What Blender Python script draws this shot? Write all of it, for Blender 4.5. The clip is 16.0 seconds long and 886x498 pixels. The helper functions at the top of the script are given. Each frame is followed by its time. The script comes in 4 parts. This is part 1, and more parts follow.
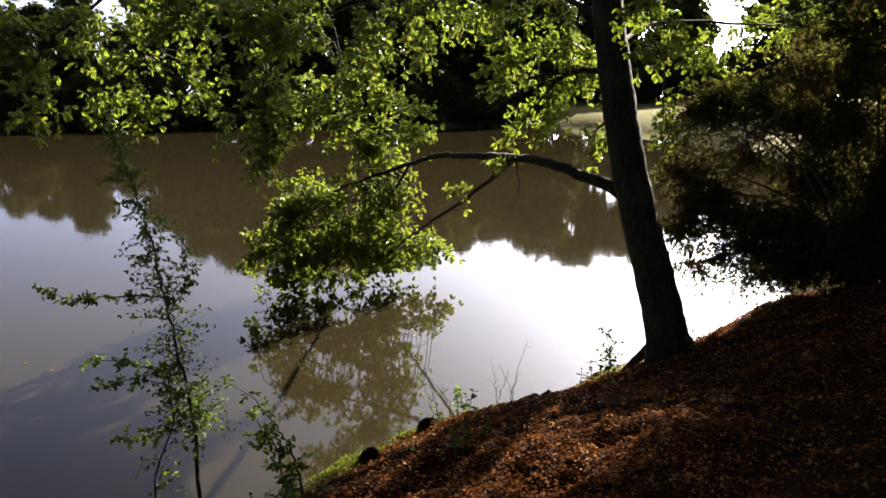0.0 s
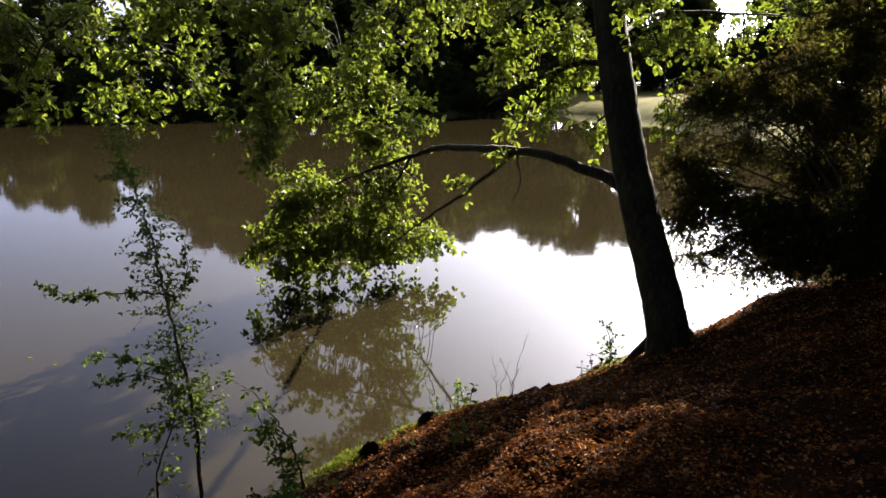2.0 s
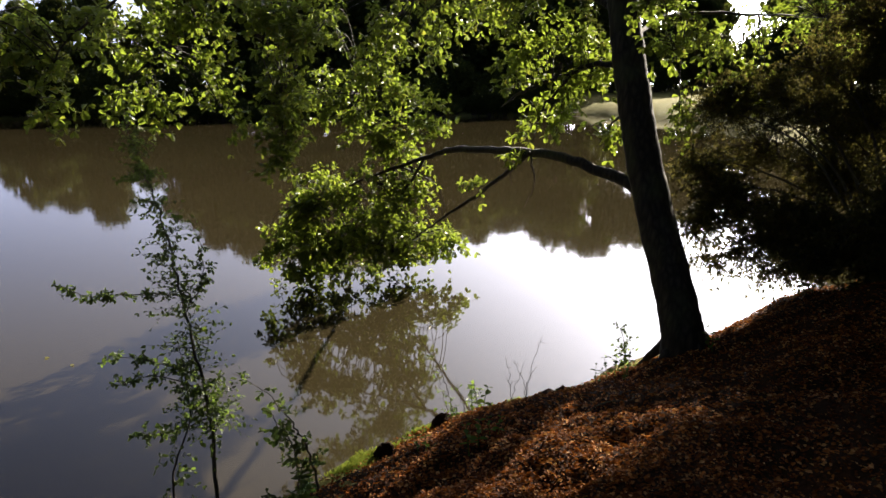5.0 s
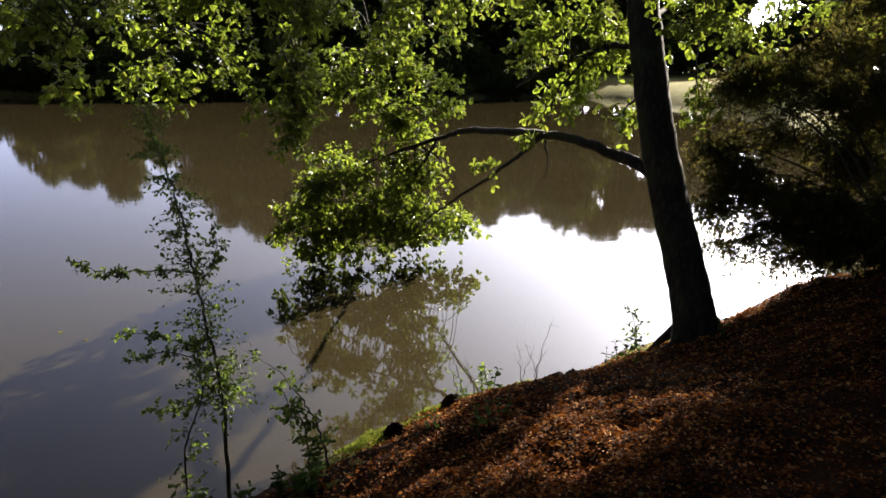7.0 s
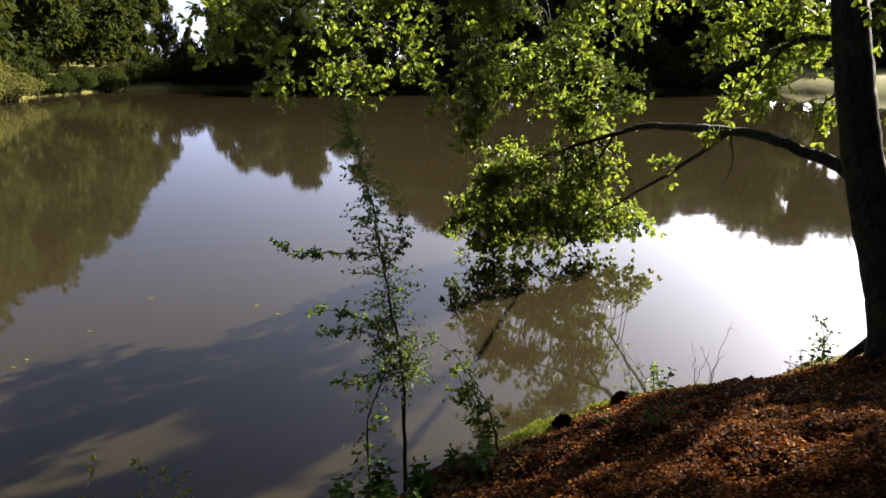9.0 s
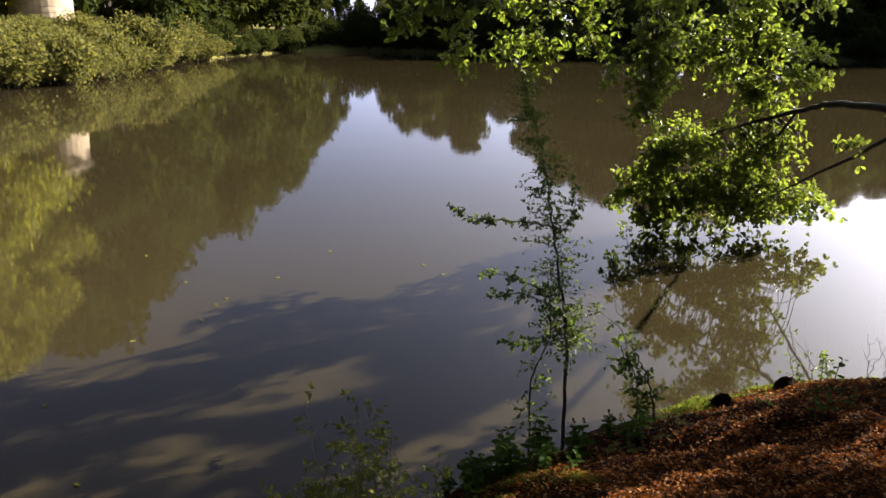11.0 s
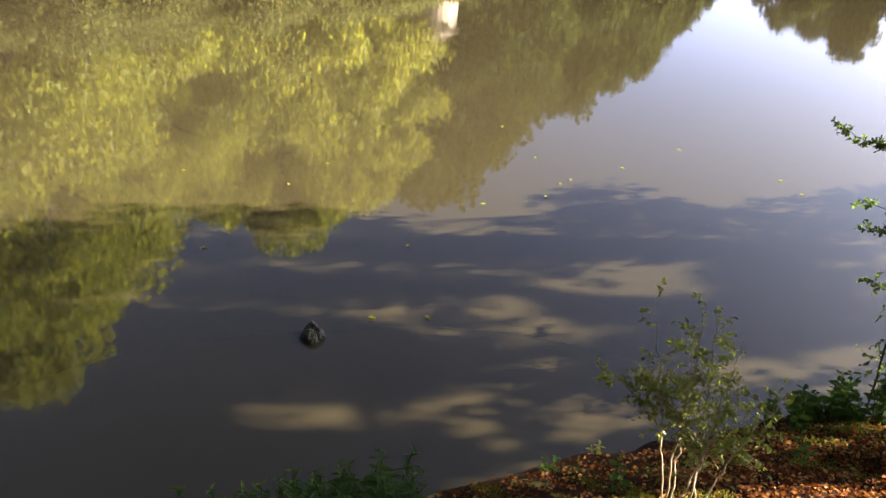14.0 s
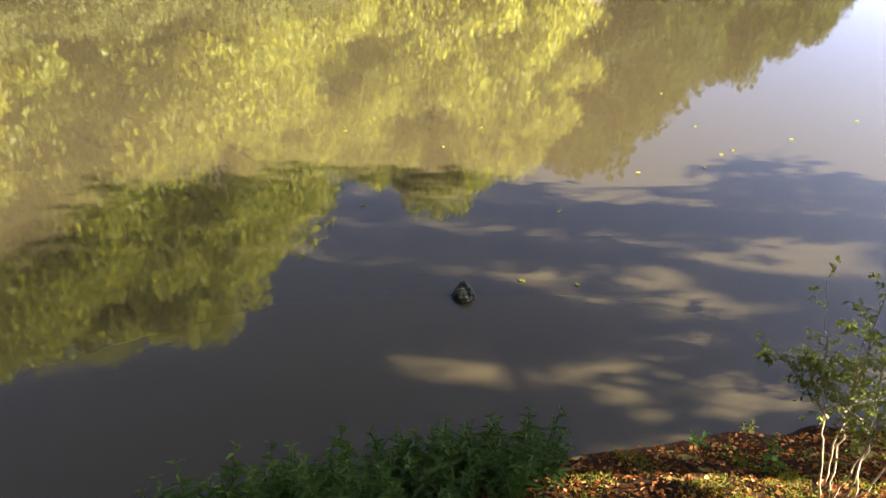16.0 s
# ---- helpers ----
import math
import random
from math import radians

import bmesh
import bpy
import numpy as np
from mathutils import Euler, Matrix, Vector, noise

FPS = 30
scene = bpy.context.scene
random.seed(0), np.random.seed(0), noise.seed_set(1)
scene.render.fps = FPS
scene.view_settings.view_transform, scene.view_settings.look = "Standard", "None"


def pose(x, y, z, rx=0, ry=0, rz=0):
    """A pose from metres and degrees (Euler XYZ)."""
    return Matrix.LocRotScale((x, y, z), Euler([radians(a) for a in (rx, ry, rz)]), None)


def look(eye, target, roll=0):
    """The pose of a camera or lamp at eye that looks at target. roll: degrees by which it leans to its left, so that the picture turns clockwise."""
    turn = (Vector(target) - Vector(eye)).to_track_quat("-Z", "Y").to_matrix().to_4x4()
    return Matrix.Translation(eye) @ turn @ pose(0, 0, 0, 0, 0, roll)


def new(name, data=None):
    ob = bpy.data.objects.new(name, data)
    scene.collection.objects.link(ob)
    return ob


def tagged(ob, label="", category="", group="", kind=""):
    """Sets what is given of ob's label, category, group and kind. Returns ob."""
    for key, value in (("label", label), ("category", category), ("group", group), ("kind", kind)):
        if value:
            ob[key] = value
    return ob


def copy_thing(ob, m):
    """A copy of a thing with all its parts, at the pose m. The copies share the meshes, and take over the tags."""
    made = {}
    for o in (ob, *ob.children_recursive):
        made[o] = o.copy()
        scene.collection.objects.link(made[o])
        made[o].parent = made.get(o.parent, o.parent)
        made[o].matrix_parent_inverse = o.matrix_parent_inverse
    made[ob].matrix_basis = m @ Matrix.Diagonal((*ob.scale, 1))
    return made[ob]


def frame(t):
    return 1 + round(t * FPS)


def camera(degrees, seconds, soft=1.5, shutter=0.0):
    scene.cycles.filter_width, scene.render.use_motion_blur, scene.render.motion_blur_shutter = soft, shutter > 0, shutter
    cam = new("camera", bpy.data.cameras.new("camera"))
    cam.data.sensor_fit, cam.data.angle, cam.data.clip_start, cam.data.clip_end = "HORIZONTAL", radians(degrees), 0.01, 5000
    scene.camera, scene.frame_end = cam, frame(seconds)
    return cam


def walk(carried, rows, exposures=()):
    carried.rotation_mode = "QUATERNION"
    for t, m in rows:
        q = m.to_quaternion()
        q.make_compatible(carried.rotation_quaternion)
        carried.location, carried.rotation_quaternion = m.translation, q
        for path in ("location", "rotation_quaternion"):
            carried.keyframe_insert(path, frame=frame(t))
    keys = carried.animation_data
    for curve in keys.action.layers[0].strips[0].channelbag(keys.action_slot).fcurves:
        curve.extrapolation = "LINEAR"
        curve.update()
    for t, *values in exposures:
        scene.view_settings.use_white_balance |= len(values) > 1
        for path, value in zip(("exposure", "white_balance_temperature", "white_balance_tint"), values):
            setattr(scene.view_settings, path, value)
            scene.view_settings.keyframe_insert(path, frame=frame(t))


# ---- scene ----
cam = camera(60.1, 16.0)
PATH = [
    (0, (0.08, -0.017, 2.849), (0.062, 1.945, 2.46), 0.3),
    (0.5, (0.098, -0.017, 2.881), (0.048, 1.946, 2.501), 0.2),
    (1, (0.101, -0.053, 2.857), (-0.001, 1.913, 2.499), 0.1),
    (1.5, (0.096, -0.022, 2.896), (-0.016, 1.933, 2.491), 1.0),
    (2, (0.117, -0.017, 2.9), (0.088, 1.939, 2.482), 0.0),
    (2.5, (0.112, -0.017, 2.908), (0.12, 1.939, 2.491), 0.4),
    (3, (0.105, -0.012, 2.912), (0.103, 1.943, 2.49), 0.4),
    (3.5, (0.113, -0.015, 2.897), (0.076, 1.944, 2.495), -0.1),
    (4, (0.104, -0.015, 2.901), (0.053, 1.941, 2.488), -0.5),
    (4.2, (0.102, -0.02, 2.905), (0.036, 1.935, 2.489), -0.6),
    (6.5, (0.096, -0.016, 2.898), (0.058, 1.941, 2.489), 0.9),
    (7, (0.087, -0.011, 2.901), (-0.001, 1.933, 2.439), 0.6),
    (7.5, (0.086, -0.031, 2.885), (-0.073, 1.911, 2.436), 0.1),
    (8, (0.07, -0.061, 2.899), (-0.215, 1.865, 2.442), 0.3),
    (8.5, (0.043, -0.087, 2.926), (-0.333, 1.823, 2.466), -0.0),
    (9, (0.009, -0.15, 2.914), (-0.499, 1.724, 2.434), 0.2),
    (9.2, (-0.009, -0.172, 2.919), (-0.591, 1.677, 2.425), 0.2),
    (11.3, (-0.029, -0.503, 3.016), (-0.916, 1.195, 2.441), 0.9),
    (11.5, (-0.029, -0.518, 3.019), (-0.935, 1.167, 2.435), 1.1),
    (12, (-0.047, -0.581, 3.039), (-1.055, 1.0, 2.342), 1.1),
    (12.5, (-0.086, -0.585, 3.024), (-1.222, 0.869, 2.253), 1.5),
    (13, (-0.134, -0.601, 3.032), (-1.375, 0.76, 2.253), 2.8),
    (13.5, (-0.148, -0.645, 3.042), (-1.503, 0.564, 2.204), 2.9),
    (14, (-0.142, -0.674, 3.032), (-1.563, 0.442, 2.174), 2.4),
    (14.5, (-0.135, -0.706, 3.03), (-1.589, 0.341, 2.14), 1.9),
    (15, (-0.131, -0.726, 3.037), (-1.63, 0.246, 2.137), 1.7),
    (15.5, (-0.117, -0.761, 3.044), (-1.665, 0.108, 2.123), 0.6),
    (16, (-0.117, -0.786, 3.052), (-1.697, -0.003, 2.109), -0.2),
]
EXPOSURES = [(0.0, 2.15, 6670, 10), (4.0, 2.1, 6670, 10), (9.0, 2.2, 6570, 10), (11.5, 2.35, 6670, 10), (12.5, 2.8, 6640, 10), (14.5, 3.62, 6500, 10), (16.0, 3.97, 6500, 10)]
walk(cam, [(t, look(eye, target, roll)) for t, eye, target, roll in PATH], EXPOSURES)

# ---- light ----
SUN_AZ, SUN_EL = 31.0, 24.0          # degrees to the right of straight ahead, and above the horizon
world = bpy.data.worlds.new("sky")
scene.world = world
world.use_nodes = True
wn = world.node_tree
wn.nodes.clear()
w_out = wn.nodes.new("ShaderNodeOutputWorld")
w_bg = wn.nodes.new("ShaderNodeBackground")
w_sky = wn.nodes.new("ShaderNodeTexSky")
w_sky.sky_type = "NISHITA"
w_sky.sun_disc = False
w_sky.sun_elevation = radians(SUN_EL)
w_sky.sun_rotation = radians(SUN_AZ)
w_sky.air_density = 0.1
w_sky.altitude = 2000.0
w_sky.dust_density = 10.0
w_sky.ozone_density = 3.0
w_bg.inputs["Strength"].default_value = 0.14
wn.links.new(w_sky.outputs[0], w_bg.inputs["Color"])
wn.links.new(w_bg.outputs[0], w_out.inputs["Surface"])

sun_data = bpy.data.lights.new("sun", "SUN")
sun_data.energy = 5.0
sun_data.angle = radians(0.5)
sun_data.color = (1.0, 0.9, 0.74)
sun_ob = new("sun", sun_data)
to_sun = Vector((math.sin(radians(SUN_AZ)) * math.cos(radians(SUN_EL)), math.cos(radians(SUN_AZ)) * math.cos(radians(SUN_EL)), math.sin(radians(SUN_EL))))
sun_ob.matrix_world = look(to_sun * 60, (0, 0, 0))


# ---- materials ----
def material(name):
    m = bpy.data.materials.new(name)
    m.use_nodes = True
    nt = m.node_tree
    bsdf = nt.nodes["Principled BSDF"]
    return m, nt, bsdf


def ramp(nt, source, stops):
    r = nt.nodes.new("ShaderNodeValToRGB")
    els = r.color_ramp.elements
    while len(els) < len(stops):
        els.new(0.5)
    for e, (p, c) in zip(els, stops):
        e.position = p
        e.color = (*c, 1)
    nt.links.new(source, r.inputs["Fac"])
    return r.outputs["Color"]


def noise_tex(nt, scale, detail=4.0, rough=0.55, coords=None, distortion=0.0):
    n = nt.nodes.new("ShaderNodeTexNoise")
    n.inputs["Scale"].default_value = scale
    n.inputs["Detail"].default_value = detail
    n.inputs["Roughness"].default_value = rough
    n.inputs["Distortion"].default_value = distortion
    if coords is not None:
        nt.links.new(coords, n.inputs["Vector"])
    return n.outputs["Fac"]


def position(nt, stretch=(1, 1, 1)):
    g = nt.nodes.new("ShaderNodeNewGeometry")
    mp = nt.nodes.new("ShaderNodeMapping")
    mp.inputs["Scale"].default_value = stretch
    nt.links.new(g.outputs["Position"], mp.inputs["Vector"])
    return mp.outputs["Vector"]


def mix_rgb(nt, fac, a, b, mode="MIX"):
    m = nt.nodes.new("ShaderNodeMix")
    m.data_type = "RGBA"
    m.blend_type = mode
    for sock, v in ((m.inputs["Factor"], fac), (m.inputs[6], a), (m.inputs[7], b)):
        if isinstance(v, bpy.types.NodeSocket):
            nt.links.new(v, sock)
        elif isinstance(v, (int, float)):
            sock.default_value = v
        else:
            sock.default_value = (*v, 1)
    return m.outputs[2]


def bump(nt, bsdf, height, strength, distance):
    b = nt.nodes.new("ShaderNodeBump")
    b.inputs["Strength"].default_value = strength
    b.inputs["Distance"].default_value = distance
    nt.links.new(height, b.inputs["Height"])
    nt.links.new(b.outputs[0], bsdf.inputs["Normal"])
    return b


def leaf_material(name, stops, through_col, share=0.45, rough=0.5, tint_scale=0.6, gloss=0.35):
    """Leaves: a glossy thin blade that lets part of the light through, a little different from leaf to leaf."""
    m, nt, bsdf = material(name)
    g = nt.nodes.new("ShaderNodeNewGeometry")
    col = ramp(nt, g.outputs["Random Per Island"], stops)
    patch = noise_tex(nt, tint_scale, 2.0, 0.5, position(nt))
    col2 = mix_rgb(nt, patch, col, tuple(c * 0.72 for c in stops[0][1]))
    nt.links.new(col2, bsdf.inputs["Base Color"])
    bsdf.inputs["Roughness"].default_value = rough
    bsdf.inputs["Specular IOR Level"].default_value = gloss
    tr = nt.nodes.new("ShaderNodeBsdfTranslucent")
    nt.links.new(mix_rgb(nt, 0.5, through_col, mix_rgb(nt, 1.0, col2, (2.6, 2.6, 1.6), "MULTIPLY")), tr.inputs["Color"])
    mx = nt.nodes.new("ShaderNodeMixShader")
    mx.inputs[0].default_value = share
    nt.links.new(bsdf.outputs[0], mx.inputs[1])
    nt.links.new(tr.outputs[0], mx.inputs[2])
    nt.links.new(mx.outputs[0], nt.nodes["Material Output"].inputs["Surface"])
    return m


def bark_material(name, dark, light, scale=18.0, depth=0.012):
    m, nt, bsdf = material(name)
    pos = position(nt, (1, 1, 0.22))
    v = nt.nodes.new("ShaderNodeTexVoronoi")
    v.feature = "DISTANCE_TO_EDGE"
    v.inputs["Scale"].default_value = scale
    nt.links.new(pos, v.inputs["Vector"])
    n = noise_tex(nt, scale * 1.6, 6.0, 0.65, pos)
    mul = nt.nodes.new("ShaderNodeMath")
    mul.operation = "MULTIPLY"
    nt.links.new(v.outputs["Distance"], mul.inputs[0])
    nt.links.new(n, mul.inputs[1])
    col = ramp(nt, mul.outputs[0], [(0.0, dark), (0.28, light)])
    moss = ramp(nt, noise_tex(nt, 2.5, 3.0, 0.6, position(nt)), [(0.5, (0, 0, 0)), (0.7, (1, 1, 1))])
    nt.links.new(mix_rgb(nt, mix_rgb(nt, 0.35, (0, 0, 0), moss), col, (0.07, 0.085, 0.03)), bsdf.inputs["Base Color"])
    bsdf.inputs["Roughness"].default_value = 0.9
    bump(nt, bsdf, mul.outputs[0], 0.9, depth)
    return m


OAK_LEAF = leaf_material("oak_leaf", [(0.0, (0.022, 0.042, 0.009)), (0.5, (0.042, 0.07, 0.013)), (0.9, (0.08, 0.105, 0.02)), (1.0, (0.15, 0.09, 0.03))], (0.4, 0.5, 0.05), 0.42, 0.45, 0.6, 0.38)
SAPLING_LEAF = leaf_material("sapling_leaf", [(0.0, (0.022, 0.045, 0.013)), (0.6, (0.04, 0.075, 0.017)), (1.0, (0.085, 0.115, 0.025))], (0.28, 0.4, 0.06), 0.45)
SHRUB_LEAF = leaf_material("evergreen_leaf", [(0.0, (0.03, 0.036, 0.013)), (0.7, (0.055, 0.06, 0.02)), (1.0, (0.12, 0.085, 0.035))], (0.3, 0.25, 0.06), 0.22, 0.7, 0.6, 0.1)
SHRUBLET_LEAF = leaf_material("small_shrub_leaf", [(0.0, (0.035, 0.05, 0.012)), (0.7, (0.07, 0.09, 0.022)), (1.0, (0.2, 0.19, 0.06))], (0.5, 0.54, 0.08), 0.5)
HERB_LEAF = leaf_material("herb_leaf", [(0.0, (0.022, 0.05, 0.012)), (0.6, (0.04, 0.08, 0.016)), (1.0, (0.08, 0.11, 0.02))], (0.2, 0.3, 0.03), 0.3, 0.75, 0.6, 0.04)
NETTLE_LEAF = leaf_material("nettle_leaf", [(0.0, (0.015, 0.038, 0.006)), (0.6, (0.03, 0.066, 0.009)), (1.0, (0.085, 0.12, 0.016))], (0.2, 0.32, 0.025), 0.4, 0.6, 0.6, 0.15)
# darker leaf copy: the far shore's backlit gloom is put into the colour
FAR_LEAF = leaf_material("shaded_woodland_leaf", [(0.0, (0.0187, 0.0306, 0.0068)), (0.5, (0.0306, 0.0442, 0.00935)), (1.0, (0.0553, 0.0595, 0.0136))], (0.17, 0.187, 0.034), 0.15, 0.75, 0.12, 0.05)
# paler leaf copy: sunlight on the left bank's trees painted into the colour
SUNLIT_LEAF = leaf_material("sunlit_green_leaf", [(0.0, (0.108, 0.13, 0.0144)), (0.5, (0.187, 0.194, 0.0216)), (1.0, (0.302, 0.266, 0.0432))], (0.576, 0.54, 0.072), 0.4, 0.6, 0.25)
BUSH_LEAF = leaf_material("bush_leaf", [(0.0, (0.045, 0.055, 0.014)), (0.5, (0.09, 0.095, 0.03)), (1.0, (0.17, 0.135, 0.055))], (0.26, 0.24, 0.06), 0.35, 0.7, 0.4, 0.1)
GRASS_BLADE = leaf_material("grass_blade", [(0.0, (0.035, 0.055, 0.012)), (0.6, (0.06, 0.09, 0.017)), (1.0, (0.15, 0.14, 0.04))], (0.24, 0.28, 0.035), 0.35, 0.7, 2.0, 0.1)
MOSS = leaf_material("moss_green", [(0.0, (0.05, 0.06, 0.01)), (0.6, (0.1, 0.11, 0.018)), (1.0, (0.2, 0.19, 0.03))], (0.3, 0.3, 0.04), 0.3, 0.8, 2.0, 0.05)
YELLOW_LEAF = leaf_material("yellowing_leaf", [(0.0, (0.18, 0.194, 0.0288)), (1.0, (0.288, 0.259, 0.0432))], (0.432, 0.396, 0.0576), 0.4)
LITTER = leaf_material("dead_leaf", [(0.0, (0.035, 0.011, 0.003)), (0.5, (0.13, 0.041, 0.009)), (0.8, (0.44, 0.15, 0.034)), (1.0, (0.78, 0.45, 0.19))], (0.34, 0.1, 0.02), 0.15, 0.8, 1.2, 0.06)
OAK_BARK = bark_material("oak_bark", (0.01, 0.008, 0.006), (0.055, 0.043, 0.032))
TWIG_BARK = bark_material("twig_bark", (0.025, 0.018, 0.012), (0.1, 0.075, 0.05), 60.0, 0.003)
PALE_STEM = bark_material("pale_dry_stem", (0.28, 0.2, 0.12), (0.5, 0.4, 0.27), 60.0, 0.001)
FAR_BARK = bark_material("woodland_bark", (0.02, 0.016, 0.012), (0.1, 0.08, 0.06), 6.0, 0.03)


def ground_material():
    m, nt, bsdf = material("bank_soil")
    pos = position(nt)
    soil = ramp(nt, noise_tex(nt, 9.0, 8.0, 0.7, pos), [(0.25, (0.008, 0.0038, 0.0018)), (0.5, (0.028, 0.0115, 0.005)), (0.75, (0.08, 0.033, 0.014))])
    soil = mix_rgb(nt, ramp(nt, noise_tex(nt, 1.3, 4.0, 0.6, pos), [(0.35, (0, 0, 0)), (0.65, (1, 1, 1))]), soil, (0.016, 0.0078, 0.0038))
    grass = ramp(nt, noise_tex(nt, 14.0, 6.0, 0.7, pos), [(0.3, (0.045, 0.06, 0.012)), (0.7, (0.14, 0.145, 0.03))])
    grass = mix_rgb(nt, noise_tex(nt, 0.15, 3.0, 0.6, pos), grass, (0.2, 0.17, 0.06))
    att = nt.nodes.new("ShaderNodeAttribute")
    att.attribute_name = "turf"
    edge = nt.nodes.new("ShaderNodeMath")
    edge.operation = "MULTIPLY_ADD"
    nt.links.new(noise_tex(nt, 5.0, 5.0, 0.65, pos), edge.inputs[0])
    edge.inputs[1].default_value = 1.4
    nt.links.new(att.outputs["Fac"], edge.inputs[2])
    turf = ramp(nt, edge.outputs[0], [(0.95, (0, 0, 0)), (1.15, (1, 1, 1))])
    nt.links.new(mix_rgb(nt, turf, soil, grass), bsdf.inputs["Base Color"])
    bsdf.inputs["Roughness"].default_value = 0.95
    bsdf.inputs["Specular IOR Level"].default_value = 0.05
    bump(nt, bsdf, noise_tex(nt, 26.0, 8.0, 0.75, pos), 0.8, 0.03)
    return m


def water_material():
    m, nt, bsdf = material("murky_water")
    pos = position(nt)
    nt.links.new(ramp(nt, noise_tex(nt, 0.12, 3.0, 0.5, pos), [(0.3, WATER_DARK), (0.7, WATER_LIGHT)]), bsdf.inputs["Base Color"])
    bsdf.inputs["Roughness"].default_value = 0.035
    bsdf.inputs["IOR"].default_value = 1.33
    slow = noise_tex(nt, 1.1, 2.0, 0.5, pos)
    b = bump(nt, bsdf, slow, 0.3, 0.004)
    fine = nt.nodes.new("ShaderNodeBump")
    fine.inputs["Strength"].default_value = 0.12
    fine.inputs["Distance"].default_value = 0.0025
    nt.links.new(noise_tex(nt, 5.0, 2.0, 0.5, pos), fine.inputs["Height"])
    nt.links.new(fine.outputs[0], b.inputs["Normal"])
    return m


WATER_DARK, WATER_LIGHT = (0.0215, 0.0172, 0.0086), (0.0285, 0.0228, 0.0112)


def stone_material():
    m, nt, bsdf = material("pale_stone")
    pos = position(nt)
    col = ramp(nt, noise_tex(nt, 3.0, 6.0, 0.7, pos), [(0.3, (0.24, 0.18, 0.12)), (0.7, (0.46, 0.37, 0.27))])
    nt.links.new(col, bsdf.inputs["Base Color"])
    bsdf.inputs["Roughness"].default_value = 0.9
    bump(nt, bsdf, noise_tex(nt, 20.0, 6.0, 0.7, pos), 0.5, 0.02)
    return m


def wood_material():
    m, nt, bsdf = material("weathered_wood")
    pos = position(nt, (1, 6, 6))
    nt.links.new(ramp(nt, noise_tex(nt, 3.0, 5.0, 0.6, pos), [(0.3, (0.22, 0.18, 0.13)), (0.7, (0.42, 0.36, 0.28))]), bsdf.inputs["Base Color"])
    bsdf.inputs["Roughness"].default_value = 0.8
    return m


SOIL, WATER, STONE, WOOD = ground_material(), water_material(), stone_material(), wood_material()


# ---- mesh helpers ----
def fast_mesh(name, verts, faces, mats, face_mats=None, smooth=False):
    """A mesh from an array of places and an array, or a list of arrays, of equally long faces."""
    me = bpy.data.meshes.new(name)
    groups = faces if isinstance(faces, list) else [faces]
    total = np.concatenate([np.full(len(f), f.shape[1]) for f in groups]).astype(np.int32)
    loops = np.concatenate([f.ravel() for f in groups]).astype(np.int32)
    me.vertices.add(len(verts))
    me.vertices.foreach_set("co", np.asarray(verts, np.float32).ravel())
    me.loops.add(len(loops))
    me.loops.foreach_set("vertex_index", loops)
    me.polygons.add(len(total))
    me.polygons.foreach_set("loop_start", np.concatenate([[0], np.cumsum(total)[:-1]]).astype(np.int32))
    me.polygons.foreach_set("loop_total", total)
    if face_mats is not None:
        me.polygons.foreach_set("material_index", np.asarray(face_mats, np.int32))
    me.polygons.foreach_set("use_smooth", np.full(len(total), smooth))
    for mt in mats if isinstance(mats, (list, tuple)) else [mats]:
        me.materials.append(mt)
    me.update(calc_edges=True)
    me.validate()
    return me


def part(name, me, parent, label="", kind=""):
    ob = new(name, me)
    ob.parent = parent
    return tagged(ob, label, kind=kind)


def unit(a):
    return a / np.maximum(np.linalg.norm(a, axis=-1, keepdims=True), 1e-9)


def smooth_line(points, steps=6, jitter=0.0, rng=None):
    """A rounded line through control points."""
    p = np.asarray(points, float)
    q = np.vstack([2 * p[0] - p[1], p, 2 * p[-1] - p[-2]])
    out = []
    for i in range(1, len(q) - 2):
        for k in range(steps):
            t = k / steps
            a, b, c, d = q[i - 1], q[i], q[i + 1], q[i + 2]
            out.append(0.5 * (2 * b + (c - a) * t + (2 * a - 5 * b + 4 * c - d) * t * t + (3 * b - a - 3 * c + d) * t ** 3))
    out.append(p[-1])
    out = np.array(out)
    if jitter and rng is not None:
        out[1:-1] += rng.normal(0, jitter, (len(out) - 2, 3))
    return out


